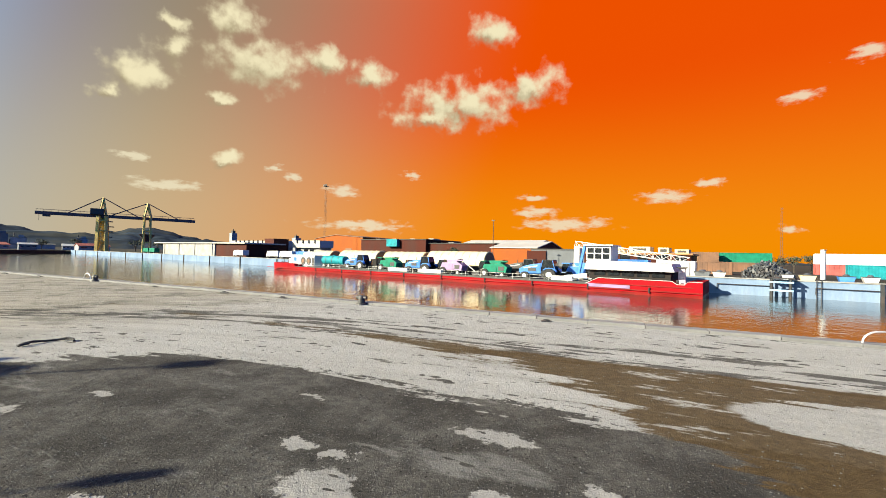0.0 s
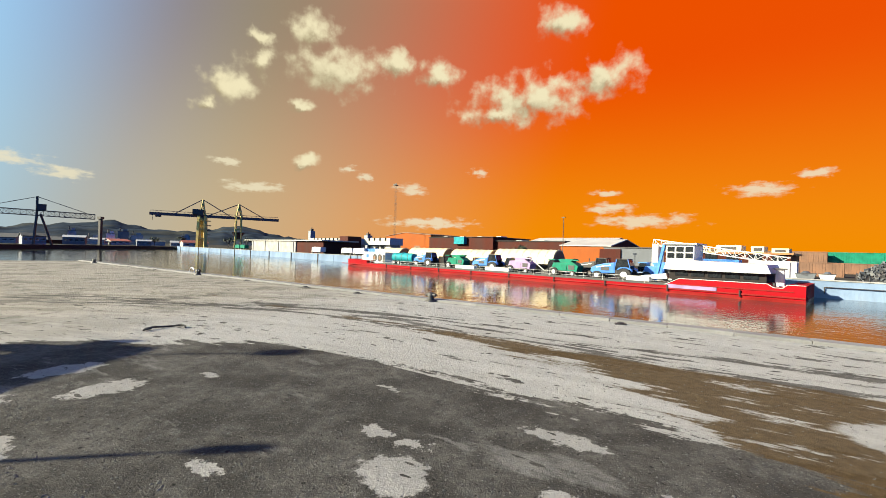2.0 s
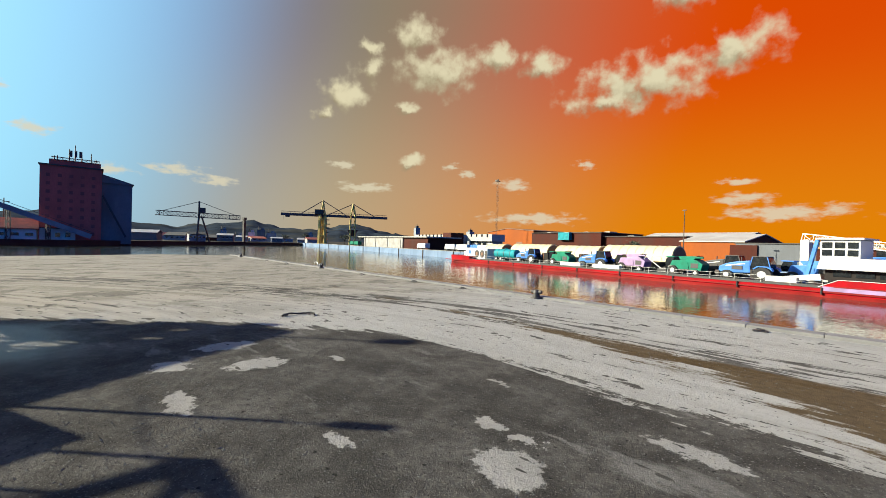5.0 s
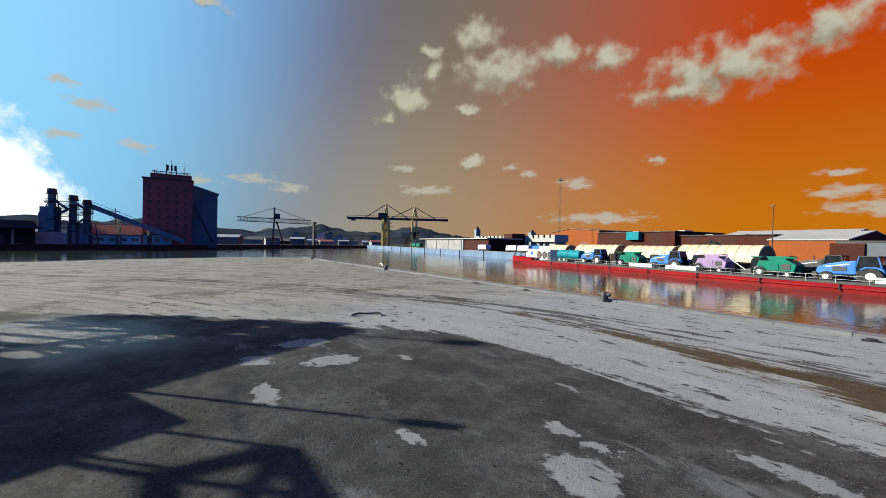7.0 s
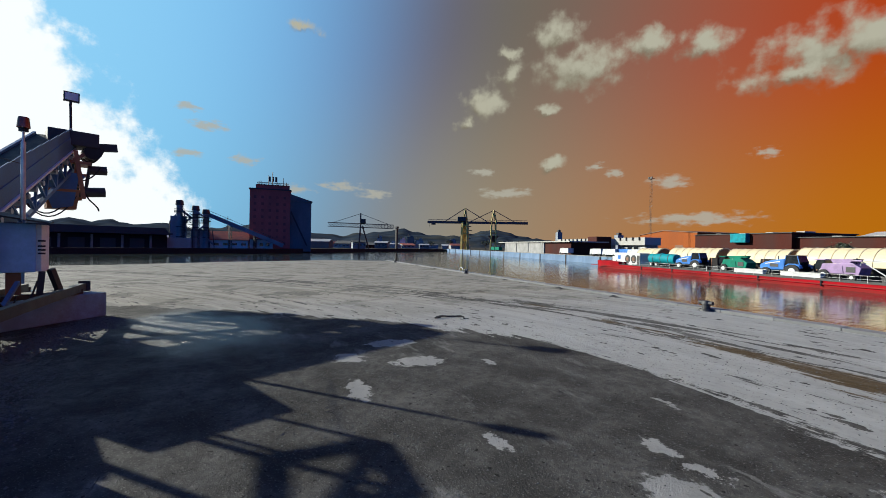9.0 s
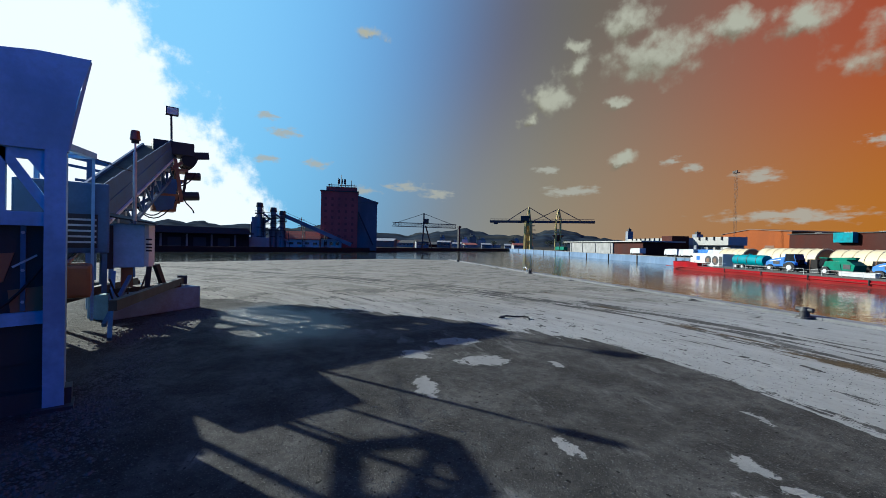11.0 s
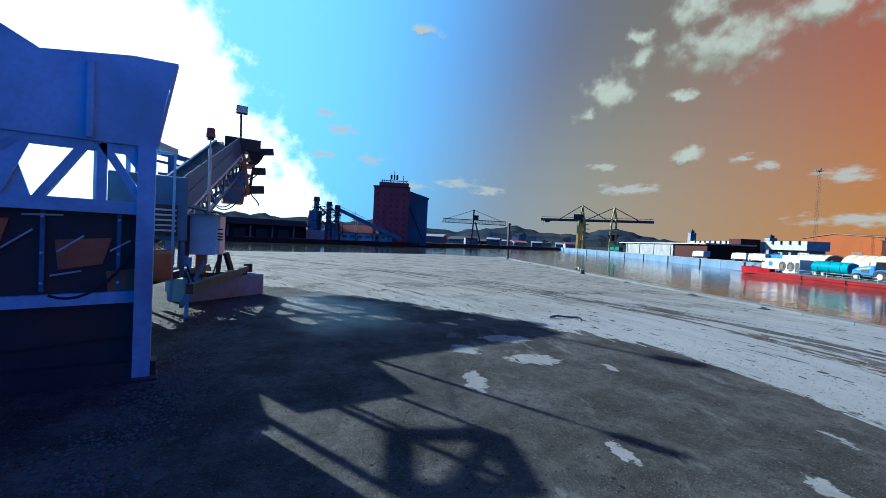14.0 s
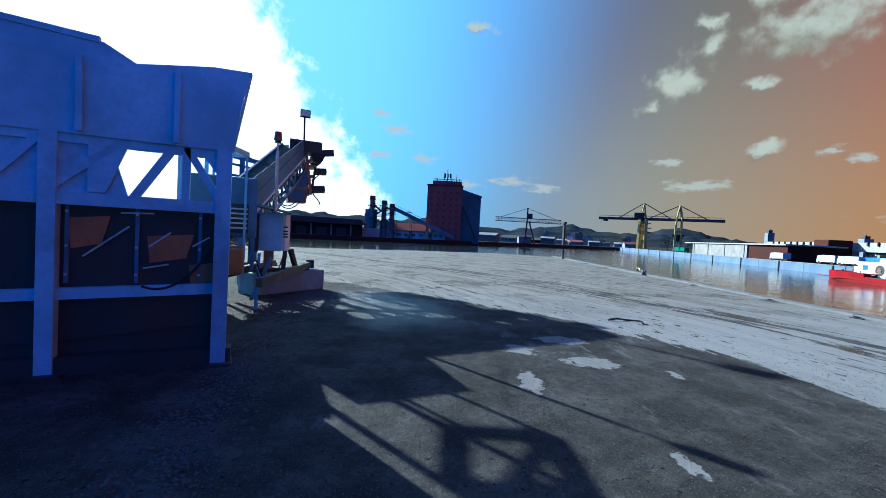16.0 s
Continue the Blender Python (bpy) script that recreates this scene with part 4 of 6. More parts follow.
def far_side():
    # low shed on the wall and long sheds behind it
    h = thing("warehouse", far_pose(218, 9), "low pale warehouse on the far quay", "warehouse")
    part("wall", box(B(), (0, -8, 2.6), (52, 16, 5.2)), PLASTER, h)
    part("roof", box(B(), (-8, -8, 5.4), (86, 17.5, 0.45)), ROOF, h)
    # the open bay's shade is a solid box in dark brown
    part("wing", box(B(), (-38, -8, 2.5), (24, 15, 5.0)), CLAD_DARK, h, "solid dark box standing for the shade in an open bay")
    for k in range(4):
        part("pilaster", box(B(), (-24 + k * 16, 0.1, 2.6), (0.5, 0.3, 5.2)), CONCRETE, h)
    for s, ln in ((203, 42), (163.5, 17)):
        h = thing("loading_shed", far_pose(s, 34), "long shed with pale sawtooth roof over the quay", "shed", "long sheds")
        part("wall", box(B(), (0, -2.5, 2.2), (ln, 5, 4.4)), PLASTER, h)
        part("roof", extrude(B(), [(-ln / 2 - 1, 4.4), (ln / 2 + 1, 4.4), (ln / 2 + 1, 7.4), (-ln / 2 - 1, 7.4)], -5.5, 1.5), ROOF, h)
        for k in range(int(ln / 4)):
            part("roof_beam", box(B(), (-ln / 2 + 2 + k * 4, 1.7, 6.9), (0.4, 0.5, 1.3)), STEEL, h)
            part("bay_opening", box(B(), (-ln / 2 + 2 + k * 4, 0.06, 2.0), (2.6, 0.12, 3.4)), GLASS if k % 3 else WHITE, h)
    t = thing("loading_tower", far_pose(177.5, 28), "dark steel loading tower between the sheds", "tower")
    part("body", box(B(), (0, 0, 5.2), (7, 7, 5.4)), CLAD_DARK, t)
    for x in (-3, 3):
        for y in (-3, 3):
            part("leg", box(B(), (x, y, 1.3), (0.5, 0.5, 2.6)), STEEL, t)
    # great hall with orange gable
    h = thing("industrial_hall", far_pose(200, 80, 0, 0), "big hall with orange front and brown side", "hall")
    part("front_wall", extrude(B(), [(-20, 0), (20, 0), (20, 10.6), (2, 12.6), (-20, 11.0)], -30, 0), CLAD, h)
    part("side_wall", box(B(), (-42, -14, 4.9), (44, 30, 9.8)), CLAD_DARK, h, "brown long side")
    part("rear_wing", box(B(), (-82, -15, 4.0), (36, 28, 8.0)), CLAD_DARK, h, "lower brown wing")
    part("wing_roof", box(B(), (-82, -15, 8.15), (36.6, 29, 0.3)), DARK_ROOF, h)
    part("front_roof", extrude(B(), [(-20.5, 11.05), (2, 12.65), (20.5, 10.65), (20.5, 10.95), (2, 13.0), (-20.5, 11.4)], -30.5, 0.4), BROWN, h)
    part("side_roof", box(B(), (-42, -14, 9.95), (45, 31, 0.3)), DARK_ROOF, h)
    part("plant_room", box(B(), (-44, 0.6, 8.2), (7, 5, 3.6)), TEAL, h)
    for k in range(6):
        part("rooflight", box(B(), (-26 - k * 12, -8, 10.3 if k < 4 else 8.4), (3, 5, 0.6)), ROOF, h)
    for x in (-9, 8):
        part("gate", box(B(), (x, 0.06, 2.6), (5, 0.14, 5.2)), BROWN, h)
    gable("hall", far_pose(108, 92), 40, 30, 7.2, 10.4, CLAD, ROOF, "wide hall with pale shallow roof", windows=6)
    gable("storage_hall", far_pose(77.5, 53), 17, 24, 5.6, 8.0, CLAD, ROOF, "orange storage hall with white roof", end=CLAD_DARK)
    h = thing("annex", far_pose(61.5, 52), "grey green flat roofed annex beside the hall", "building")
    part("wall", box(B(), (-2, -9, 2.6), (22, 18, 5.2)), SILO_GREY, h)
    part("roof", box(B(), (-2, -9, 5.3), (22.5, 18.5, 0.3)), DARK_ROOF, h)
    part("brown_gable", box(B(), (7.0, 0.2, 2.4), (6.5, 0.5, 4.8)), CLAD_DARK, h)
    # works buildings behind the stern
    h = thing("works_building", far_pose(37, 40), "low brown works building with cream roof units", "building")
    part("wall", box(B(), (0, -8, 2.0), (25, 16, 4.0)), CLAD_DARK, h)
    part("roof", box(B(), (0, -8, 4.2), (26, 17, 0.4)), ORANGE, h)
    for x, w, z, t in ((-10.5, 3, 4.9, 1.0), (-6.5, 2.4, 5.1, 1.4), (-1, 5, 5.2, 1.6), (3.8, 2.4, 4.8, 0.8), (9, 4, 5.1, 1.4)):
        u = part("roof_unit", box(B(), (x, -4, z), (w, 5, t)), CREAM, h, bevel=0.08)
        part("louvre", box(B(), (x, -1.46, z), (w * 0.6, 0.1, t * 0.5)), STEEL, u)
    for k in range(6):
        part("window", box(B(), (-10.5 + k * 4.2, 0.06, 3.2), (2.4, 0.14, 1.2)), GLASS, h)
    e = thing("gangway_bridge", far_pose(30, 1.5), "white truss gangway from quay to ship", "gangway")
    part("truss", lattice(B(), (-9, 0, 2.6), (9, 0, 5.2), 1.0, 14, 0.07), WHITE, e)
    part("stand", box(B(), (-8.6, 0, 1.2), (1.0, 1.4, 2.4)), WHITE, e)
    part("stand", box(B(), (8.6, 0, 2.4), (1.0, 1.4, 4.8)), WHITE, e)
    # containers
    rows = [(14.5, 66, 2.6, GREEN, "green container stacked on brown ones"), (14.5, 66, 0, BROWN, "brown container below a green one"),
            (26.0, 62, 0, WHITE, "white container near the works"), (26.0, 62, 2.6, BROWN, "brown container on a white one"),
            (-6.0, 64, 2.6, WHITE, "white container stacked on a red one"), (-6.0, 64, 0, RUSTRED, "pale red container below a white one"),
            (-19.5, 64, 2.6, WHITE, "white container stacked beside others"), (-19.5, 64, 0, ORANGE, "orange container below a white one"),
            (-23.0, 48, 0, CREAM, "cream container standing on the ground")]
    for s, d, z, paint, label in rows:
        container(far_pose(s, d, z), paint, label)
    container(far_pose(-5.5, 40, 0), TEAL, "short teal container on the ground", 6.1)
    container(far_pose(24.2, 13, 0), WHITE, "short white container on the quay edge", 6.1)
    container(far_pose(19.2, 30, 0), BROWN, "short brown container on the ground", 6.1)
    container(far_pose(32.0, 14, 0), BLUE, "short blue container on the quay edge", 6.1)
    # scrap
    rng = random.Random(3)
    heap = thing("scrap_heap", far_pose(10.9, 16), "grey heap of tangled scrap metal on the quay", "scrap heap")
    bm = B()
    for k in range(420):
        a, r = rng.uniform(0, math.tau), math.sqrt(rng.random())
        x, y = 3.6 * r * math.cos(a), 3.2 * r * math.sin(a)
        z = 2.9 * (1 - r) ** 0.75 * rng.uniform(0.7, 1.0)
        t = Euler((rng.uniform(0, 3), rng.uniform(0, 3), rng.uniform(0, 3))).to_matrix()
        box(bm, (x, y, z + 0.15), (rng.uniform(0.3, 1.3), rng.uniform(0.08, 0.35), rng.uniform(0.05, 0.3)), t)
    part("scrap_pieces", bm, SCRAP, heap)["kind"] = "stuff"
    part("core", rod(B(), (0, 0, 0), (0, 0, 2.3), 3.3, 0.4, 14), STEEL, heap)
    c = thing("chimney", far_pose(3.3, 20), "slim white round chimney on the quay", "chimney")
    part("shaft", rod(B(), (0, 0, 0), (0, 0, 4.9), 0.36, sides=16), WHITE, c)
    part("cap", rod(B(), (0, 0, 4.9), (0, 0, 5.05), 0.42, sides=16), GALV, c)
    for s, paint, w in ((6.0, CREAM, 2.4), (1.6, BLUE, 2.2), (-1.0, WHITE, 2.0), (8.4, WHITE, 1.6), (20, SILO_GREY, 3), (17.5, WHITE, 2.2)):
        k = thing("skip", far_pose(s, 12), "open steel skip on the quay", "skip", "skips")
        part("tub", extrude(B(), [(-w / 3, 0), (w / 3, 0), (w / 3 + 0.25, 0.8), (-w / 3 - 0.25, 0.8)], -0.8, 0.8), paint, k)
        part("load", rod(B(), (0, 0, 0.6), (0, 0, 1.15), w / 3, w / 9, 9), SCRAP, k, "heaped scrap")
        for y in (-0.8, 0.8):
            part("rim", box(B(), (0, y, 0.82), (w * 0.67 + 0.6, 0.1, 0.1)), STEEL, k)
    for s, d, paint in ((122, 6, WHITE), (128, 7, BLUE), (135, 6, WHITE), (112, 7, TEAL), (146, 8, WHITE), (252, 8, GREEN), (260, 8, GREEN), (165, 6, WHITE)):
        v = thing("parked_truck", far_pose(s, d), "parked truck on the far quay", "truck", "parked trucks")
        part("bed", box(B(), (-0.8, 0, 1.75), (5.0, 2.3, 1.9)), paint, v, bevel=0.05)
        part("cab", extrude(B(), [(1.8, 0.6), (3.8, 0.6), (3.8, 1.6), (3.4, 2.6), (1.8, 2.6)], -1.1, 1.1), paint, v, bevel=0.05)
        part("windscreen", box(B(), (3.62, 0, 2.0), (0.3, 1.9, 0.7), Matrix.Rotation(radians(-20), 3, "Y")), GLASS, v)
        for x in (-2.4, 2.8):
            for y in (-1.0, 1.0):
                part("wheel", rod(B(), (x, y - 0.15, 0.5), (x, y + 0.15, 0.5), 0.5, sides=14), RUBBER, v)
    mast(194, 66, 39.0, 0.8, "tall slender lattice floodlight mast", True)
    mast(4.4, 105, 22.8, 0.5, "thin lattice radio mast", False)
    p = thing("lamp_post", far_pose(74, 33), "tall thin lamp post on the far quay", "lamp post")
    part("post", rod(B(), (0, 0, 0), (0, 0, 13.2), 0.14, 0.07), STEEL, p)
    part("head", box(B(), (0, 0, 13.2), (1.0, 0.4, 0.18)), STEEL, p)
    for s, d, z in ((336, 90, 19), (254, 90, 14)):
        t = thing("works_tower", far_pose(s, d), "dark slim works tower behind the sheds", "tower", "works towers")
        part("shaft", box(B(), (0, 0, z * 0.42), (4.0, 4.0, z * 0.84)), PLANT, t)
        part("head", box(B(), (0, 0, z * 0.88), (2.2, 2.2, z * 0.12)), STEEL, t)
        part("mast", rod(B(), (0, 0, z * 0.94), (0, 0, z), 0.25), STEEL, t)


def harbour_crane():
    """A two-legged gantry crane whose boom reaches over the water."""
    m = pose(-199.4, 242.9, 0, 0, 0, math.degrees(math.atan2(0.6, 0.8)))
    c = thing("harbour_crane", m, "yellow harbour crane with a long stayed boom", "crane")
    bm = B()
    for x in (-2.2, 2.2):
        for y in (-4.5, 4.5):
            bar(bm, (x, y, 0), (x * 0.8, y * 0.8, 20.5), 1.5)
    part("tower", bm, YELLOW, c)
    for z in (6, 12, 18):
        part("tower_brace", box(B(), (0, 0, z), (5.0, 8.5, 0.8)), YELLOW, c)
    part("lift_shaft", box(B(), (0.3, 1.5, 10), (2.0, 2.0, 20)), YELLOW, c)
    for z, w in ((8.5, 2.4), (11.5, 3.2), (14.5, 3.4), (17.5, 2.4)):
        part("landing", box(B(), (3.6, -2, z), (w, 3, 0.5)), STEEL, c)
    part("machine_house", box(B(), (-2.5, 0, 23.0), (6, 7, 3.4)), STEEL, c)
    bm = B()
    for x in (-1.6, 1.6):
        bar(bm, (x, -2.5, 21), (0, 0, 31.4), 0.8)
        bar(bm, (x, 2.5, 21), (0, 0, 31.4), 0.8)
    part("a_frame", bm, YELLOW, c)
    bm = B()
    for x in (-1.8, 1.8):
        for y in (-4.5, 4.5):
            bar(bm, (21.3 + x, y, 0), (21.3 + x * 0.8, y * 0.8, 22), 0.9)
    part("rear_tower", bm, YELLOW, c)
    for z in (6, 13):
        part("rear_brace", box(B(), (21.3, 0, z), (3.6, 9, 0.6)), YELLOW, c)
    bm = B()
    for x in (-1.8, 1.8):
        for y in (-2.5, 2.5):
            bar(bm, (21.3 + x, y, 21), (21.3, 0, 30.0), 1.0)
    part("rear_a_frame", bm, YELLOW, c)
    part("hopper", rod(B(), (21.3, 0, 6.5), (21.3, 0, 11.0), 1.2, 4.2, 8), BOOM, c)
    part("boom", box(B(), (9.0, 0, 20.6), (75, 2.6, 1.7)), BOOM, c, "long dark boom")
    for y in (-1.3, 1.3):
        part("handrail", bar(B(), (-28, y, 22.6), (46, y, 22.6), 0.12), BOOM, c)
    bm = B()
    for x in range(-28, 47, 3):
        bar(bm, (x, -1.3, 21.4), (x, -1.3, 22.6), 0.1)
    part("handrail_posts", bm, BOOM, c)["kind"] = "stuff"
    for a, b in (((0, 0, 31.4), (-15, 0, 21.4)), ((0, 0, 31.4), (16.5, 0, 21.4)), ((21.3, 0, 30), (4, 0, 21.4)), ((21.3, 0, 30), (37, 0, 21.4))):
        part("stay", bar(B(), a, b, 0.5), BOOM, c)
    part("trolley", box(B(), (-24, 0, 19.2), (3, 2.6, 1.0)), STEEL, c)
    part("hook_cable", rod(B(), (-27, 0, 19.8), (-27, 0, 16.5), 0.12), STEEL, c)


# ---- the opposite bank ----
def opposite_bank():
    w = thing("bank_wall", pose(0, 0, 0), "dark concrete bank wall at the opposite shore", "quay wall", kind="structure")
    for a, b in zip(BANK, BANK[1:]):
        d = (b - a)
        part("wall_panel", box(B(), (a + b) / 2 + Vector((0.2, 0, -1.3)), (d.length, 0.6, 2.4), Matrix.Rotation(math.atan2(d.y, d.x), 3, "Z")), SHED, w)
    # grain silo
    s = thing("grain_silo", pose(-137, 65, -0.3, 0, 0, 63), "tall dark red grain silo beside the water", "silo")
    part("tower", box(B(), (-1.3, 4, 10.3), (12.6, 9, 20.6)), BRICK, s)
    part("tower_top", box(B(), (-0.6, 4, 21.4), (10.6, 7.5, 1.8)), BRICK, s)
    part("cornice", box(B(), (-1.3, 4, 20.7), (13.2, 9.6, 0.35)), DARK_ROOF, s)
    for k in range(5):
        for j in range(8):
            part("window", box(B(), (-6.0 + k * 2.3, -0.53, 2.6 + j * 2.2), (0.8, 0.1, 0.9)), BRICK_DARK, s)
    part("grey_block", box(B(), (8.45, 5.5, 8.6), (6.88, 10, 17.2)), SILO_GREY, s, "lower grey block")
    part("grey_roof", extrude(B(), [(5.0, 17.2), (12.3, 17.2), (12.3, 17.4), (5.0, 19.6)], 0.2, 10.8), SILO_GREY, s)
    part("stair_flight", bar(B(), (5.2, -0.8, 13.5), (10.5, -0.8, 2.0), 0.5), STEEL, s)
    part("roof_rail", lattice(B(), (-5.5, 0.4, 22.6), (4.4, 0.4, 22.6), 0.7, 9, 0.05), STEEL, s)
    for x, h in ((-2.0, 3.4), (-0.8, 4.6), (0.6, 3.0), (2.6, 2.8), (-4.4, 1.4), (-5.0, 1.2), (3.6, 1.3)):
        part("antenna", rod(B(), (x, 2, 22.2), (x, 2, 22.3 + h), 0.16, 0.1, 6), STEEL, s)
    for x in (-1.6, -0.6, 0.3):
        part("antenna_panel", box(B(), (x, 1.6, 24.4), (0.5, 0.35, 1.7)), STEEL, s)
    # drying plant with three stacks and a sloping conveyor
    p = thing("drying_plant", pose(-144, 42, -0.3, 0, 0, 74), "grey grain drying plant with three tall flues", "plant")
    for x, h in ((-3.0, 15.2), (1.2, 13.8), (4.0, 12.8)):
        part("flue", rod(B(), (x, 0, 0), (x, 0, h), 0.85, sides=14), PLANT, p)
        part("flue_head", rod(B(), (x, 0, h - 1.4), (x, 0, h), 1.15, 0.95, 14), STEEL, p)
        part("platform", box(B(), (x, 0, h - 3.6), (2.8, 2.8, 0.2)), STEEL, p)
        for z in (4.0, 7.0):
            part("flange", rod(B(), (x, 0, z), (x, 0, z + 0.25), 1.0, sides=14), STEEL, p)
        part("ladder", lattice(B(), (x + 0.95, -0.7, 0.5), (x + 0.95, -0.7, h - 1.2), 0.35, 14, 0.04), STEEL, p)
        part("platform_rail", lattice(B(), (x - 1.4, -1.4, h - 3.0), (x + 1.4, -1.4, h - 3.0), 0.6, 4, 0.04), STEEL, p)
    part("duct", bar(B(), (-3.0, -0.6, 8.0), (1.2, -0.6, 10.5), 0.6), PLANT, p)
    part("duct", bar(B(), (1.2, -0.6, 5.5), (4.0, -0.6, 8.2), 0.5), PLANT, p)
    part("vent_pipe", rod(B(), (-5.4, 1.0, 0), (-5.4, 1.0, 8.6), 0.22, sides=8), STEEL, p)
    part("cell", box(B(), (-3.2, 2, 5.2), (4.2, 5, 10.4)), PLANT, p)
    part("cell", box(B(), (2.5, 2, 3.2), (5.0, 5, 6.4)), PLANT, p)
    part("frame", lattice(B(), (-0.6, -0.5, 0), (-0.6, -0.5, 12), 2.2, 6, 0.1), STEEL, p)
    for z in (6.2, 8.4, 10.2):
        part("gallery", box(B(), (1.0, -1.5, z), (6.8, 0.9, 0.12)), STEEL, p)
        part("gallery_rail", lattice(B(), (-2.4, -1.95, z + 0.5), (4.4, -1.95, z + 0.5), 0.5, 9, 0.035), STEEL, p)
    for a, b in (((-3.0, -0.9, 12.4), (1.2, -0.9, 9.2)), ((1.2, -0.9, 12.0), (4.0, -0.9, 10.2)), ((-5.4, 1.0, 8.6), (-3.4, 0.4, 11.5)), ((4.0, -0.9, 4.2), (6.0, -0.9, 2.0))):
        part("chute_pipe", rod(B(), a, b, 0.28, sides=8), PLANT, p)
    for x in (5.2, 6.4):
        part("trestle_leg", bar(B(), (x, -1.0, 0), (x - 0.6, -1.0, 6.5), 0.22), STEEL, p)
    part("lean_to", box(B(), (-3.5, -2.5, 1.9), (7, 4, 3.8)), ROOF, p)
    c = thing("elevator_conveyor", pose(0, 0, 0), "long sloping covered conveyor to the silo", "conveyor")
    a, b = Vector((-143.0, 46.0, 11.2)), Vector((-133.5, 66.5, 1.6))
    part("gallery", bar(B(), a, b, 1.1, 1.3), PLANT, c)
    for k in (0.3, 0.62):
        q = a.lerp(b, k)
        part("support", lattice(B(), (q.x, q.y, -0.3), (q.x, q.y, q.z - 0.5), 0.7, 4, 0.06), STEEL, c)
    part("walkway_rail", bar(B(), a + Vector((0.6, -0.3, 1.3)), b + Vector((0.6, -0.3, 1.3)), 0.1), STEEL, c)
    # long dark shed
    h = thing("freight_shed", pose(-139, 7, -0.3, 0, 0, 83), "long dark freight shed along the bank", "shed")
    part("wall", box(B(), (-12, 9, 2.2), (78, 16, 4.4)), SHED, h)
    part("roof", extrude(B(), [(-52, 4.5), (28, 4.5), (28, 4.9), (-52, 4.9)], -1.6, 10), DARK_ROOF, h)
    part("roof_ridge", extrude(B(), [(-52, 4.9), (28, 4.9), (27, 6.4), (-52, 6.8)], 4, 14), DARK_ROOF, h)
    for k in range(12):
        part("gate", box(B(), (-48 + k * 6.2, 0.94, 1.9), (3.2, 0.1, 2.8)), STEEL, h)
        part("pier", box(B(), (-45 + k * 6.2, 0.9, 2.1), (0.5, 0.3, 4.2)), CONCRETE, h)
    h = gable("house", pose(-141, 51, -0.3, 0, 0, -115), 13, 9, 3.4, 6.0, WHITE, TILE, "small pale house with red tiled roof", "house", windows=5)
    h = thing("office_block", pose(-137.6, 61, -0.3, 0, 0, -115), "low pale office beside the silo", "building")
    part("wall", box(B(), (0, -2.5, 1.9), (7, 5, 3.8)), WHITE, h)
    part("roof", box(B(), (0, -2.5, 3.9), (7.4, 5.4, 0.2)), DARK_ROOF, h)
    for x in (-2, 0, 2):
        part("window", box(B(), (x, 0.05, 2.2), (1.0, 0.12, 1.1)), GLASS, h)
    t = thing("power_pole", pose(-150, 55, -0.3, 0, 0, 70), "power pole with three crossarms", "power pole")
    part("pole", rod(B(), (0, 0, 0), (0, 0, 11.5), 0.2, 0.1), BARK, t)
    for z in (8.5, 9.6, 10.6):
        part("crossarm", bar(B(), (-1.1, 0, z), (1.1, 0, z), 0.16), BARK, t)
    t = [o for o in scene.objects if o.parent is None and o.name.split(".")[0] in ("grain_silo", "drying_plant", "elevator_conveyor", "freight_shed", "house", "office_block", "power_pole")]
    for o in t:
        push(o, 1.45)
    # gantry crane
    g = thing("gantry_crane", pose(-173.2, 127.3, -0.3, 0, 0, 54), "dark lattice gantry crane on the bank", "crane")
    part("girder", lattice(B(), (-16, 0, 12.6), (16.5, 0, 12.2), 1.9, 22, 0.12), STEEL, g)
    bm = B()
    for y in (-3, 3):
        bar(bm, (-0.8, y, 0), (0, y * 0.3, 12), 0.6)
        bar(bm, (4.5, y, 0), (1.0, y * 0.3, 12), 0.5)
    part("legs", bm, STEEL, g)
    part("mast", bar(B(), (0, 0, 12), (0, 0, 18.6), 0.7), STEEL, g)
    part("cabin", box(B(), (1.2, -0.5, 14.6), (2.6, 2.4, 2.2)), STEEL, g)
    for x in (-14, 14):
        part("stay", bar(B(), (0, 0, 18.4), (x, 0, 13.4), 0.2), STEEL, g)
    t = thing("lamp_tower", pose(-163.5, 143, -0.3), "slim dark tower by the bank", "tower")
    part("shaft", box(B(), (0, 0, 6), (1.0, 1.0, 12)), STEEL, t)
    part("head", box(B(), (0, 0, 12), (1.6, 1.6, 1.0)), STEEL, t)
    push(g, 1.35)
    push(t, 1.52)
    # works far behind, low buildings in a row
    rng = random.Random(11)
    for k in range(26):
        az = 40 + k * 1.75 + rng.uniform(-0.5, 0.5)
        dist = rng.uniform(345, 460) if az < 52 else rng.uniform(280, 400)
        p = heading(az) * dist
        w, hgt = rng.uniform(8, 20), rng.uniform(2.2, 4.6)
        paint, roof = rng.choice(((PLASTER, ROOF), (PLANT, DARK_ROOF), (CLAD_DARK, DARK_ROOF), (SILO_GREY, ROOF), (PLASTER, TILE)))
        gable("works_shed", pose(p.x, p.y, -0.3, 0, 0, az + 180 + rng.uniform(-25, 25)), w, rng.uniform(7, 12), hgt, hgt + rng.uniform(0.6, 2.2), paint, roof, "distant works shed on the opposite bank", "shed", windows=rng.choice((0, 3, 4)))
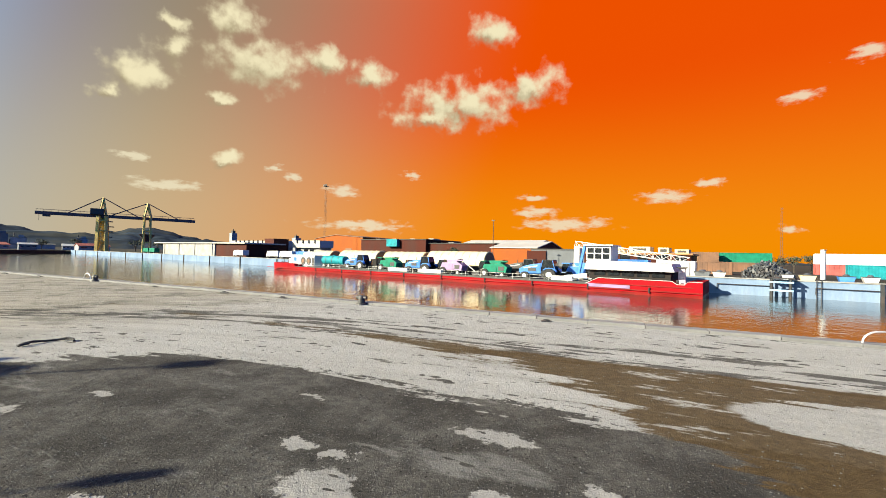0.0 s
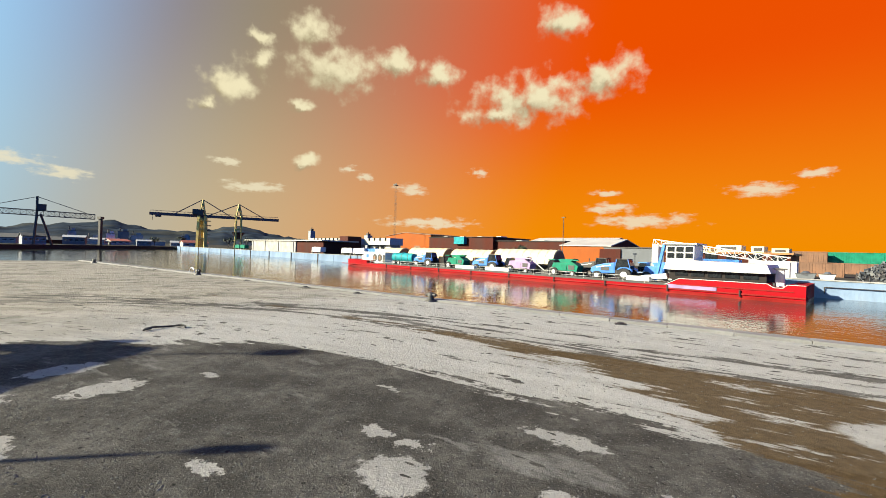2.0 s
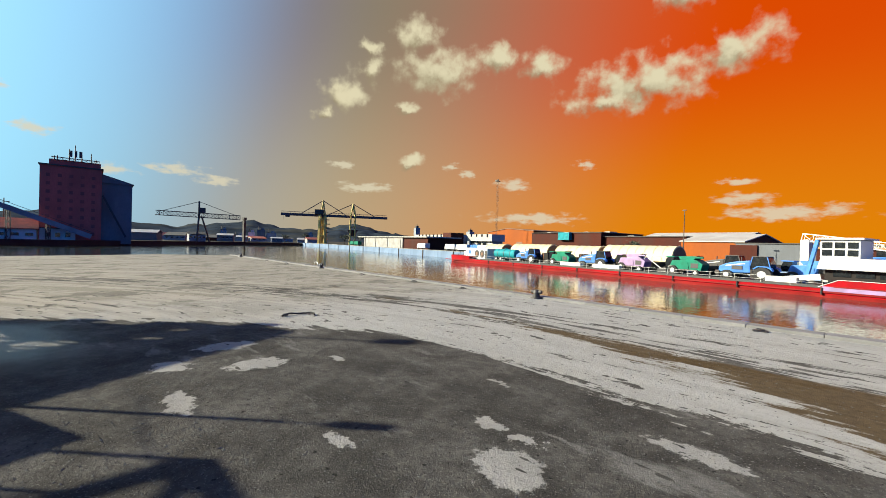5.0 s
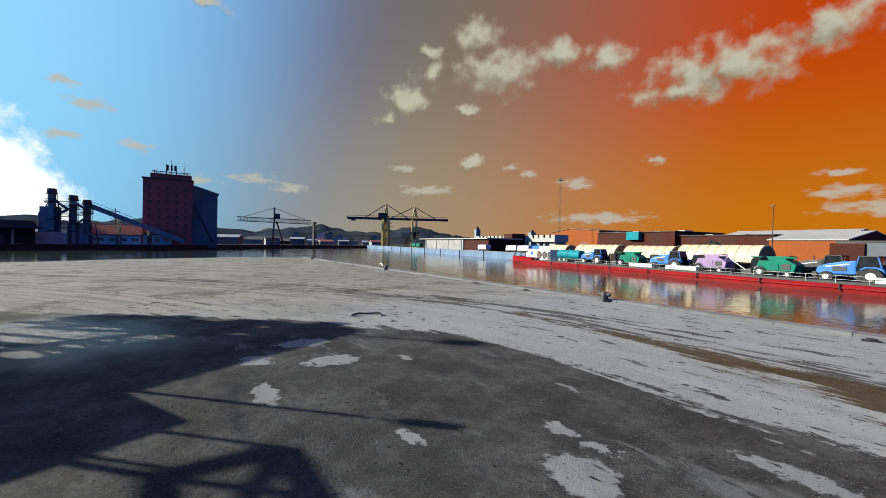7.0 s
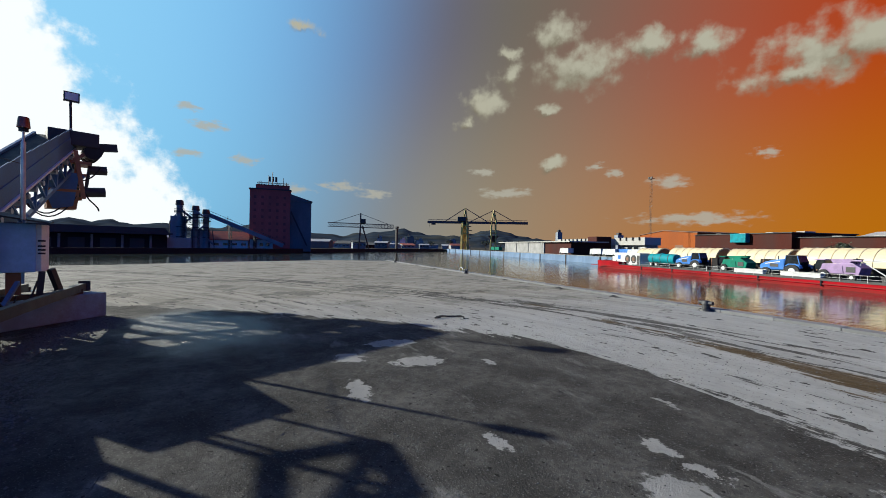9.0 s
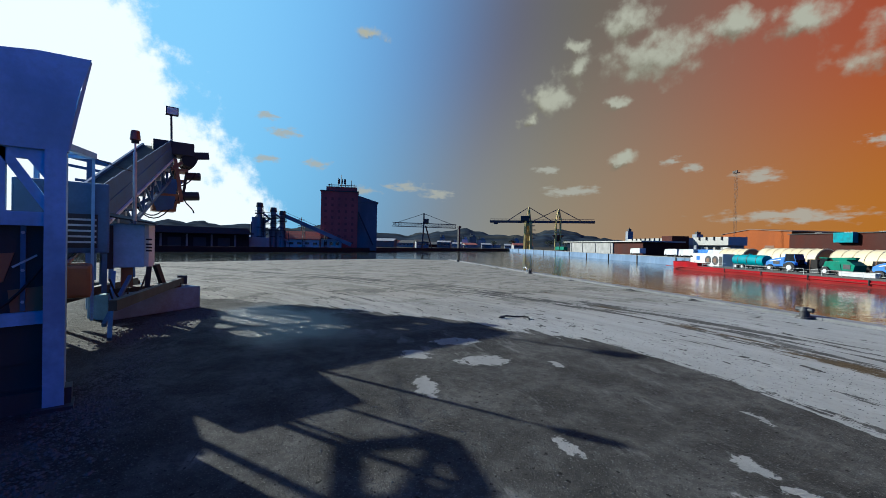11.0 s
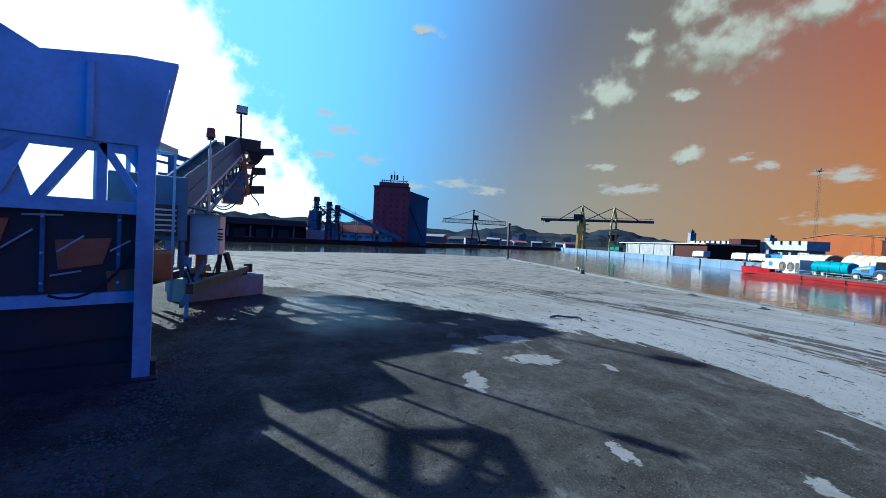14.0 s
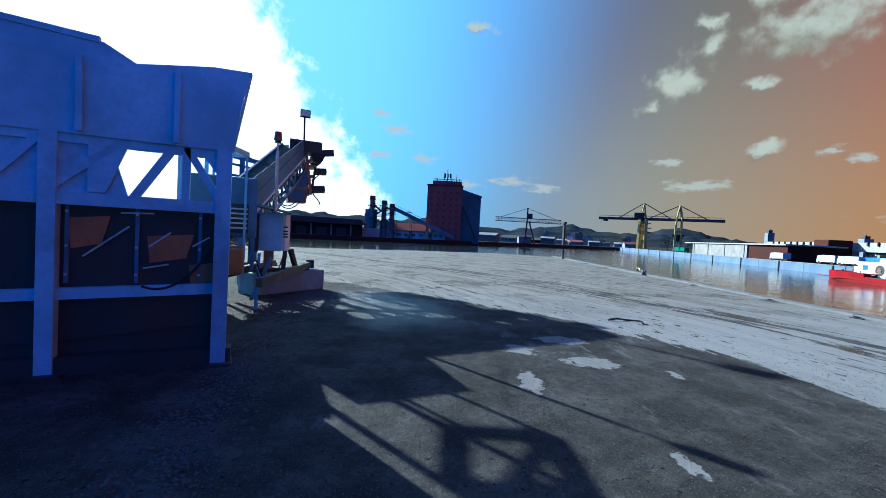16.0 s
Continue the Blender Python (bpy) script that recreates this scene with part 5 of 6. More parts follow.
    for az, dist, w, hgt, paint in ((46.8, 480, 8, 12, SILO_GREY), (45.6, 470, 9, 9, PLASTER), (51.0, 430, 5, 10, PLANT), (49.3, 420, 9, 5, PLASTER), (47.9, 440, 6, 9, GALV), (41.0, 560, 9, 11, PLANT)):
        p = heading(az) * dist
        h = thing("works_block", pose(p.x, p.y, -0.3, 0, 0, az), "tall works block among sheds and tanks", "building", "works blocks")
        part("wall", box(B(), (0, 0, hgt / 2), (w, w * 0.8, hgt)), paint, h)
        part("roof_house", box(B(), (w * 0.15, 0, hgt + 1.0), (w * 0.4, w * 0.4, 2.0)), paint, h)
        part("roof", box(B(), (0, 0, hgt + 0.1), (w + 0.4, w * 0.8 + 0.4, 0.2)), DARK_ROOF, h)
        part("side_tank", rod(B(), (w * 0.8, 0, 0), (w * 0.8, 0, hgt * 0.6), w * 0.22, sides=14), GALV, h)
        part("pipe_rack", lattice(B(), (-w * 0.5, -w * 0.6, hgt * 0.4), (w * 1.1, -w * 0.6, hgt * 0.4), 0.7, 8, 0.06), STEEL, h)
        part("vent", rod(B(), (-w * 0.3, 0, hgt), (-w * 0.3, 0, hgt + 3.5), 0.3, sides=8), STEEL, h)


def hills():
    """Wooded ridges round the horizon."""
    for dist, top, name, az0, az1, seed in ((1500, 74, "hill_ridge", 18, 140, 1.0), (2500, 160, "hill_ridge", 22, 150, 7.3), (1200, 11, "tree_line", -75, 30, 4.0)):
        bm = B()
        rows_ = []
        steps = 220
        for k in range(steps + 1):
            az = az0 + (az1 - az0) * k / steps
            fade = min(1.0, k / 26, (steps - k) / 14 + 0.4)
            hgt = top * fade * (0.72 + 0.5 * noise.noise(Vector((az * 0.13, seed, 0))) + 0.18 * noise.noise(Vector((az * 0.6, seed, 2))) + 0.05 * noise.noise(Vector((az * 3.5, seed, 4))))
            row = []
            for j, (f, hh) in enumerate(((1.0, 0.0), (1.08, 0.45), (1.2, 0.85), (1.32, 1.0), (1.6, 0.4))):
                p = heading(az) * dist * f
                row.append(bm.verts.new((p.x, p.y, -2 + max(0.5, hgt * hh + 3 * noise.noise(Vector((az, j, seed)))))))
            rows_.append(row)
        for a, b in zip(rows_, rows_[1:]):
            for j in range(4):
                bm.faces.new((a[j], b[j], b[j + 1], a[j + 1]))
        tagged(part("backdrop", bm, HILL, smooth=True), "distant wooded hills with fields" if "hill" in name else "distant low line of woods", "hills", kind="structure")


def trees():
    rng = random.Random(21)
    spots = [(heading(a) * d, h) for a, d, h in ((34.5, 360, 9), (36.5, 380, 10), (32.0, 350, 9), (29.5, 330, 8), (41.5, 420, 9), (97, 62, 4.6), (100.5, 68, 5.0), (103.5, 60, 4.4), (44, 390, 8))]
    spots += [(far(s, d), h) for s, d, h in ((3.0, 78, 5), (-1.0, 82, 5.5), (6.5, 84, 5), (93, 40, 6))]
    for p, h in spots:
        t = thing("tree", pose(p.x, p.y, -0.3 if p.x < -100 else 0.0, 0, 0, rng.uniform(0, 360)), "tree with thin early foliage behind the works", "tree", "trees")
        bm = rod(B(), (0, 0, -0.2), (0.1, 0, h * 0.45), h * 0.035, h * 0.022, 8)
        tips = []
        for k in range(9):
            a, e = rng.uniform(0, math.tau), rng.uniform(0.5, 1.1)
            z0 = h * rng.uniform(0.25, 0.45)
            tip = Vector((math.cos(a) * h * 0.3 * math.cos(e) * 1.4, math.sin(a) * h * 0.3 * math.cos(e) * 1.4, z0 + h * 0.5 * math.sin(e)))
            rod(bm, (0.05, 0, z0), tip, h * 0.016, h * 0.004, 5)
            tips.append(tip)
        part("trunk", bm, BARK, t)
        bm = B()
        for k in range(420):
            c = rng.choice(tips) + Vector((rng.gauss(0, 1), rng.gauss(0, 1), rng.gauss(0, 0.8))) * h * 0.085
            q = Euler((rng.uniform(0, 3), rng.uniform(0, 3), rng.uniform(0, 3))).to_matrix()
            s = h * rng.uniform(0.018, 0.04)
            bm.faces.new([bm.verts.new(c + q @ Vector(v) * s) for v in ((-1, -0.5, 0), (1, -0.6, 0.1), (0.9, 0.6, -0.1), (-0.9, 0.5, 0.1))])
        part("crown", bm, LEAF, t)


# ---- the screening machine beside the camera ----
def base_thing(name, base, label, category, group="", kind=""):
    return thing(name, pose(*base), label, category, group, kind)


def at(name, bm, material_, parent, label="", bevel=0.0, smooth=False):
    """A part whose bmesh is in world coordinates."""
    bmesh.ops.translate(bm, verts=bm.verts, vec=-parent.matrix_basis.translation)
    return part(name, bm, material_, parent, label, smooth, bevel)


def plate(points, thick):
    """A flat plate through points in order, thickened along its normal."""
    bm = B()
    ps = [Vector(p) for p in points]
    nrm = (ps[1] - ps[0]).cross(ps[2] - ps[0]).normalized() * thick / 2
    a, b = [bm.verts.new(p - nrm) for p in ps], [bm.verts.new(p + nrm) for p in ps]
    bm.faces.new(a[::-1])
    bm.faces.new(b)
    for k in range(len(ps)):
        j = (k + 1) % len(ps)
        bm.faces.new((a[k], a[j], b[j], b[k]))
    return bm


def sag(a, b, drop, steps=10):
    a, b = Vector(a), Vector(b)
    return [a.lerp(b, k / steps) - Vector((0, 0, drop * 4 * (k / steps) * (1 - k / steps))) for k in range(steps + 1)]


def feed_hopper():
    h = base_thing("feed_hopper", (-10.5, -3.6, 0), "large blue-grey steel feed hopper on a braced frame", "hopper")
    # bin: near wall leans out towards the top
    x0, x1, y0, y1 = -9.45, -12.6, -0.98, -7.4
    at("bin_wall", plate([(x0 - 0.05, y0, 3.92), (x0, y0 + 0.10, 4.75), (x0 + 0.02, y0 + 0.28, 5.46), (x0, -1.35, 5.44), (x0, -2.54, 5.24), (x0, -3.0, 5.50), (x0, y1, 5.75), (x0 - 0.1, y1, 3.9)], 0.05), PLANT_SKIN, h)
    at("bin_wall", plate([(x0, y0 + 0.27, 5.44), (x0 - 0.05, y0, 3.92), (-10.3, y0 - 0.25, 3.92), (-10.5, y0 - 0.1, 5.4)], 0.05), PLANT_SKIN, h)
    at("bin_wall", plate([(-10.5, y0 - 0.1, 5.4), (-10.3, y0 - 0.25, 3.92), (x1 + 0.6, y1, 3.9), (x1, y1, 5.75)], 0.05), PLANT_SKIN, h)
    at("bin_wall", plate([(x0 + 0.0, y1, 5.75), (x0 - 0.1, y1, 3.9), (x1 + 0.6, y1, 3.9), (x1, y1, 5.75)], 0.05), PLANT_SKIN, h)
    at("bin_floor", plate([(x0 - 0.1, y0 - 0.1, 3.95), (-10.3, y0 - 0.25, 3.95), (x1 + 0.6, y1, 3.95), (x0 - 0.1, y1, 3.95)], 0.06), PLANT_SKIN, h)
    for y in (-1.9, -3.3, -4.8, -6.2):
        at("bin_rib", bar(B(), (x0 + 0.03, y, 3.95), (x0 + 0.05, y, 5.2), 0.09), PLANT_SKIN, h)
    at("rim", bar(B(), (x0, -3.05, 5.52), (x0, y1, 5.77), 0.10), PLANT_SKIN, h)
    # frame below
    for y, w in ((-1.12, 0.26), (-3.72, 0.24), (-7.2, 0.24)):
        at("leg", bar(B(), (-9.6, y, -0.27), (-9.6, y, 3.95), w), PLANT_SKIN, h)
        at("leg", bar(B(), (-10.4 if y > -2 else -12.0, y, -0.27), (-10.4 if y > -2 else -12.0, y, 3.95), 0.2), PLANT_SKIN, h)
        at("foot_plate", box(B(), (-9.6, y, -0.22), (0.5, 0.5, 0.06)), STEEL, h)
    at("sill", bar(B(), (-9.6, -1.0, 2.82), (-9.6, -7.3, 2.82), 0.16, 0.22), PLANT_SKIN, h)
    at("sill", bar(B(), (-9.6, -1.0, 3.86), (-9.6, -7.3, 3.86), 0.12, 0.2), PLANT_SKIN, h)
    for a, b in (((-9.6, -1.15, 2.9), (-9.6, -1.75, 3.9)), ((-9.6, -1.75, 3.9), (-9.6, -1.75, 2.9)), ((-9.6, -2.55, 2.9), (-9.6, -1.95, 3.9)), ((-9.6, -3.7, 3.0), (-9.6, -2.7, 3.9)), ((-9.6, -4.6, 2.9), (-9.6, -3.8, 3.9))):
        at("brace", bar(B(), a, b, 0.13), PLANT_SKIN, h)
    at("gusset", plate([(-9.55, -1.1, 3.9), (-9.55, -1.55, 3.9), (-9.55, -1.1, 3.25)], 0.03), PLANT_SKIN, h)
    at("gusset", plate([(-9.55, -2.6, 3.9), (-9.55, -3.2, 3.9), (-9.55, -3.2, 2.95), (-9.55, -2.95, 2.95)], 0.03), PLANT_SKIN, h)
    # body below the frame, with the feeder belt behind it
    at("side_panel", plate([(-9.75, -1.05, 0.55), (-9.75, -1.05, 2.85), (-9.75, -7.3, 2.85), (-9.75, -7.3, 0.25), (-9.75, -3.9, 0.3)], 0.05), STEEL, h)
    at("end_panel", plate([(-9.75, -1.05, 0.55), (-10.5, -1.15, 0.6), (-10.5, -1.15, 2.8), (-9.75, -1.05, 2.85)], 0.05), PLANT_SKIN, h)
    at("skid", box(B(), (-9.7, -4.2, -0.09), (0.35, 6.6, 0.32)), STEEL, h)
    for a, b in (((-9.68, -3.28, 1.82), (-9.68, -2.62, 2.38)), ((-9.68, -2.32, 2.02), (-9.68, -1.98, 2.30)), ((-9.68, -1.62, 2.05), (-9.68, -1.34, 2.24)), ((-9.68, -2.4, 1.62), (-9.68, -2.0, 1.70)), ((-9.68, -2.75, 2.62), (-9.68, -2.25, 2.64))):
        at("edge_strip", bar(B(), a, b, 0.022, 0.03), GALV, h, "bright bare steel edge")
    for y0, y1, z0, z1 in ((-2.30, -1.72, 1.72, 2.28), (-3.45, -3.02, 1.95, 2.55), (-1.62, -1.28, 1.15, 1.75)):
        at("rust_panel", plate([(-9.70, y0, z0), (-9.70, y1, z0 + 0.10), (-9.70, y1 + 0.12, z1), (-9.70, y0 - 0.05, z1 - 0.06)], 0.03), ORANGE, h, "rust-brown cover plate")
    for y in (-1.5, -2.5, -3.5, -4.5, -5.5, -6.5):
        at("panel_rib", bar(B(), (-9.70, y, 1.35), (-9.70, y, 2.72), 0.06), MACHINE_DARK, h)
        for z in (1.5, 2.0, 2.6):
            at("bolt", rod(B(), (-9.66, y, z), (-9.64, y, z), 0.025, sides=6), GALV, h)
    at("infill_panel", plate([(-9.62, -2.62, 2.85), (-9.62, -2.95, 3.95), (-9.62, -7.3, 3.95), (-9.62, -7.3, 2.85)], 0.04), PLANT_SKIN, h)
    at("skirt", plate([(-9.8, -1.15, -0.25), (-9.8, -1.1, 0.62), (-9.8, -7.3, 0.62), (-9.8, -7.3, -0.25)], 0.05), STEEL, h)
    at("cross_beam", bar(B(), (-9.65, -1.1, 1.25), (-9.65, -7.2, 1.05), 0.12, 0.2), PLANT_SKIN, h)
    at("hose", pipe(B(), sag((-9.6, -1.15, 2.3), (-9.6, -2.4, 1.3), 0.4), 0.025), RUBBER, h)
    push(h, 0.91)


def platform():
    p = base_thing("service_platform", (-14.9, -1.6, 0), "steel service platform with braced guard frame", "platform")
    ring = [Vector((-14.38, -2.45, 0)), Vector((-15.49, -1.89, 0)), Vector((-14.96, -0.75, 0)), Vector((-13.85, -1.22, 0))]
    lift = Vector((0, 0, 4.7))
    for k, c in enumerate(ring):
        d = ring[(k + 1) % 4]
        if k < 3:
            at("post", bar(B(), c + Vector((0, 0, 0.3)), c + lift, 0.07 if k == 2 else 0.11), PLANT_SKIN, p)
        at("top_rail", bar(B(), c + lift, d + lift, 0.15), PLANT_SKIN, p)
    twin = ring[1].lerp(ring[2], 0.18)
    at("post", bar(B(), twin + Vector((0, 0, 1.5)), twin + lift, 0.07), PLANT_SKIN, p)
    at("brace", bar(B(), ring[1] + lift, ring[3] + lift, 0.11), PLANT_SKIN, p)
    at("brace", bar(B(), ring[2] + lift, ring[0].lerp(ring[3], 0.4) + lift, 0.10), PLANT_SKIN, p)
    for a, b, w in (((-16.2, -0.87, 1.0), (-16.2, -0.87, 4.85), 0.16), ((-16.2, -0.37, 1.0), (-16.2, -0.37, 4.62), 0.12), ((-16.2, -1.9, 4.92), (-16.2, -0.05, 4.6), 0.14),
                    ((-16.2, -1.9, 4.62), (-16.2, -0.15, 4.38), 0.07), ((-16.2, -1.2, 4.15), (-16.2, -0.35, 4.1), 0.07)):
        back = Vector((-0.35, -0.6, 2.5))
        at("guard_bar", bar(B(), back.lerp(Vector(a), 1.5), back.lerp(Vector(b), 1.5), w * 1.5), MACHINE_DARK, p)
    at("rope", pipe(B(), sag((-15.59, -1.56, 5.11), (-17.68, 0.18, 4.75), 0.06), 0.014), STEEL, p)
    # engine and chassis below
    at("engine_box", box(B(), (-16.5, -1.35, 3.05), (2.9, 1.9, 1.9)), MACHINE_DARK, p, "dark screen housing", bevel=0.05)
    for x in (-17.8, -15.2):
        for y in (-2.2, -0.5):
            at("housing_leg", bar(B(), (x, y, 1.0), (x, y, 2.15), 0.12), MACHINE_DARK, p)
    at("engine_grille", box(B(), (-15.02, -1.2, 2.7), (0.05, 1.1, 0.9)), STEEL, p)
    for k in range(5):
        at("louvre", box(B(), (-14.97, -1.2, 2.4 + k * 0.15), (0.05, 1.05, 0.05)), GALV, p)
    at("fuel_tank", box(B(), (-14.3, -1.3, 1.45), (1.2, 1.1, 0.8)), ORANGE, p, "faded orange tank", bevel=0.08)
    at("chassis_beam", bar(B(), (-12.2, -0.35, 1.02), (-18.6, 1.75, 0.98), 0.16, 0.24), STEEL, p, "rusty steel chassis beam")
    at("chassis_beam", bar(B(), (-12.2, -2.0, 1.02), (-19.2, 0.4, 0.98), 0.16, 0.24), STEEL, p)
    at("beam_end", box(B(), (-18.65, 1.78, 1.0), (0.2, 0.3, 0.34)), STEEL, p)
    for a, b in (((-12.6, -0.4, 0.2), (-14.8, -0.3, 1.6)), ((-13.4, -0.5, 0.4), (-15.8, 0.1, 1.4))):
        at("strut", bar(B(), a, b, 0.09), MACHINE_DARK, p)
    at("cable", pipe(B(), sag((-13.6, -0.4, 1.5), (-16.2, 0.5, 1.4), 0.75), 0.025), RUBBER, p)
    at("cable", pipe(B(), sag((-13.0, -0.4, 1.3), (-16.4, 0.1, 1.0), 0.55), 0.02), RUBBER, p)
    at("leg", bar(B(), (-16.4, 0.55, 1.0), (-16.4, 0.6, 1.65), 0.14), STEEL, p)
    at("leg", bar(B(), (-16.6, 1.0, 1.0), (-16.4, 0.78, 1.7), 0.14), STEEL, p)


def screen_unit():
    """An unseen body between hopper and platform, added to cast the machine's shadow."""
    u = base_thing("screen_unit", (-13.7, -2.6, 0), "blue-grey box hidden behind the hopper, added to shade the ground", "screen")
    at("body", extrude(B(), [(-15.3, 1.0), (-12.1, 0.8), (-12.1, 2.5), (-12.7, 2.95), (-15.3, 3.05)], -3.3, -1.85), PLANT_SKIN, u, bevel=0.04)
    at("lid", box(B(), (-14.0, -2.58, 3.03), (2.6, 1.2, 0.06)), STEEL, u)
    for x in (-15.0, -14.2, -13.4, -12.6):
        at("rib", bar(B(), (x, -1.82, 0.95), (x, -1.82, 2.85), 0.07), PLANT_SKIN, u)
    for x in (-15.1, -12.3):
        for y in (-3.15, -2.0):
            at("leg", bar(B(), (x, y, -0.02), (x, y, 1.1), 0.16), STEEL, u)


def discharge_conveyor():
    c = base_thing("discharge_conveyor", (-20.0, -0.3, 0), "inclined discharge conveyor with rollers and hanging chute", "conveyor")
    a, b = Vector((-15.2, -2.0, 1.9)), Vector((-25.2, 1.55, 6.75))
    d = (b - a).normalized()
    side = Vector((-d.y, d.x, 0)).normalized()
    if side.y < 0:
        side = -side
    up = d.cross(side)
    if up.z < 0:
        up = -up
    for k, name in ((0.62, "near_beam"), (-0.62, "rear_beam")):
        at(name, plate([a + side * k - up * 0.18, b + side * k - up * 0.18, b + side * k + up * 0.42, a + side * k + up * 0.42], 0.09), MACHINE_DARK, c)
        at("edge_rail", bar(B(), a + side * (k * 1.12) - up * 0.16, b + side * (k * 1.12) - up * 0.16, 0.075), CABINET, c, "bright worn edge")
    at("belt", plate([a - side * 0.6 + up * 0.3, b - side * 0.6 + up * 0.3, b + side * 0.6 + up * 0.3, a + side * 0.6 + up * 0.3], 0.04), RUBBER, c)
    # guards along the upper edge
    for k in range(10):
        p = a.lerp(b, 0.20 + k * 0.08)
        at("guard_plate", plate([p + side * 0.62 + up * 0.42, p + d * 0.95 + side * 0.62 + up * 0.42, p + d * 0.95 + side * 0.6 + up * (1.04 - 0.035 * k), p + side * 0.6 + up * (1.04 - 0.035 * k)], 0.03), MACHINE_DARK, c)
    # idler brackets below
    for k in range(13):
        p = a.lerp(b, 0.2 + k * 0.062)
        at("idler", rod(B(), p - side * 0.6 - up * 0.42, p + side * 0.7 - up * 0.42, 0.10), GALV, c)
        at("idler_bracket", bar(B(), p + side * 0.66 - up * 0.18, p + side * 0.66 - up * 0.5, 0.06), MACHINE_DARK, c)
    at("lower_chord", bar(B(), a + d * 3.5 + side * 0.6 - up * 1.15, b - d * 0.5 + side * 0.6 - up * 1.0, 0.13), MACHINE_DARK, c)
    at("lower_chord", bar(B(), a + d * 3.5 - side * 0.6 - up * 1.15, b - d * 0.5 - side * 0.6 - up * 1.0, 0.13), MACHINE_DARK, c)
    for k in range(6):
        p, q = a.lerp(b, 0.4 + k * 0.1), a.lerp(b, 0.45 + k * 0.1)
        at("web_bar", bar(B(), p + side * 0.62 - up * 0.2, q + side * 0.62 - up * 1.1, 0.08), MACHINE_DARK, c)
        at("web_bar", bar(B(), q + side * 0.62 - up * 1.1, a.lerp(b, 0.5 + k * 0.1) + side * 0.62 - up * 0.2, 0.08), MACHINE_DARK, c)
    # head frame, motor and chute
    at("head_box", box(B(), b + Vector((0.1, 0.55, 0.22)), (1.3, 1.7, 0.62)), STEEL, c, bevel=0.03)
    at("head_arm", bar(B(), b + Vector((0, 0.9, -0.02)), b + Vector((0.1, 2.15, 0.14)), 0.24, 0.34), STEEL, c)
    at("head_drum", rod(B(), b + Vector((-0.7, 1.2, -0.3)), b + Vector((0.7, 1.2, -0.3)), 0.32, sides=16), RUBBER, c)
    at("motor", rod(B(), b + Vector((0.2, 1.1, -1.05)), b + Vector((0.2, 1.75, -1.0)), 0.2, sides=14), STEEL, c)
    at("motor", rod(B(), b + Vector((0.2, 0.7, -2.1)), b + Vector((0.2, 1.7, -2.0)), 0.22, sides=14), STEEL, c)
    at("motor_frame", bar(B(), b + Vector((0.2, 1.25, 0.0)), b + Vector((0.2, 1.0, -2.1)), 0.12), STEEL, c)
    at("motor_frame", bar(B(), b + Vector((0.2, 1.1, -2.0)), b + Vector((0.2, -0.6, -0.9)), 0.12), STEEL, c)
    for x in (-0.6, 0.6):
        at("hanger", bar(B(), b + Vector((x, -0.55, -0.6)), b + Vector((x, -1.1, -2.9)), 0.18), ORANGE, c)
        at("hanger", bar(B(), b + Vector((x, 0.6, -0.3)), b + Vector((x, 0.9, -2.4)), 0.16), ORANGE, c)
        at("hanger", bar(B(), b + Vector((x, 0.9, -1.4)), b + Vector((x, -1.2, -2.9)), 0.14), MACHINE_DARK, c)
        at("hanger", bar(B(), b + Vector((x, 1.2, -0.2)), b + Vector((x, -1.1, -2.0)), 0.14), ORANGE, c)
    at("cross_bar", box(B(), b + Vector((0, 0.0, -1.35)), (1.2, 2.0, 0.12)), ORANGE, c)
    at("cross_bar", box(B(), b + Vector((0, 0.1, -0.8)), (1.2, 2.1, 0.12)), ORANGE, c)
    at("chute", plate([b + Vector((0.62, -0.7, -1.3)), b + Vector((0.62, 0.75, -1.3)), b + Vector((0.62, 0.55, -2.75)), b + Vector((0.62, -0.1, -2.9))], 0.05), MACHINE_DARK, c)
    at("chute", box(B(), b + Vector((0, 0.2, -2.45)), (1.1, 0.95, 0.85), taper=1.2), ORANGE, c)
    loops = [[b + Vector((0.5, 0.9 + 0.55 * math.sin(k * math.pi / 8), -2.05 - 0.85 * (1 - abs(k - 4) / 4) ** 0.6)) for k in range(9)],
             sag(b + Vector((0.6, 1.6, -0.1)), b + Vector((0.4, 0.9, -0.6)), 0.35), sag(b + Vector((0.6, 1.5, -0.9)), b + Vector((0.4, 0.6, -1.5)), 0.3),
             sag(b + Vector((0.6, 0.75, -2.1)), b + Vector((0.6, -1.2, -2.2)), 1.1), sag(b + Vector((0.6, 0.6, -2.0)), b + Vector((0.6, -1.0, -2.5)), 0.85)]
    for pts in loops:
        at("hose", pipe(B(), pts, 0.03), RUBBER, c)
    # floodlight on its pole
    foot = b + Vector((0.1, 0.5, 0.5))
    pole = at("lamp_pole", rod(B(), foot, foot + Vector((0, -0.03, 1.45)), 0.05), STEEL, c)
    lamp_box = at("floodlight", box(B(), foot + Vector((0.0, 0, 1.62)), (0.18, 0.55, 0.42)), STEEL, c, "square work light", bevel=0.02)
    at("light_glass", box(B(), foot + Vector((0.10, 0, 1.62)), (0.03, 0.45, 0.32)), CABINET, c)
    # legs
    for t in (0.25, 0.5):
        p = a.lerp(b, t)
        for k in (-0.6, 0.6):
            at("leg", bar(B(), p + side * k - up * 0.1, Vector((p.x + 0.4, p.y + side.y * k, 1.0)), 0.14), MACHINE_DARK, c)


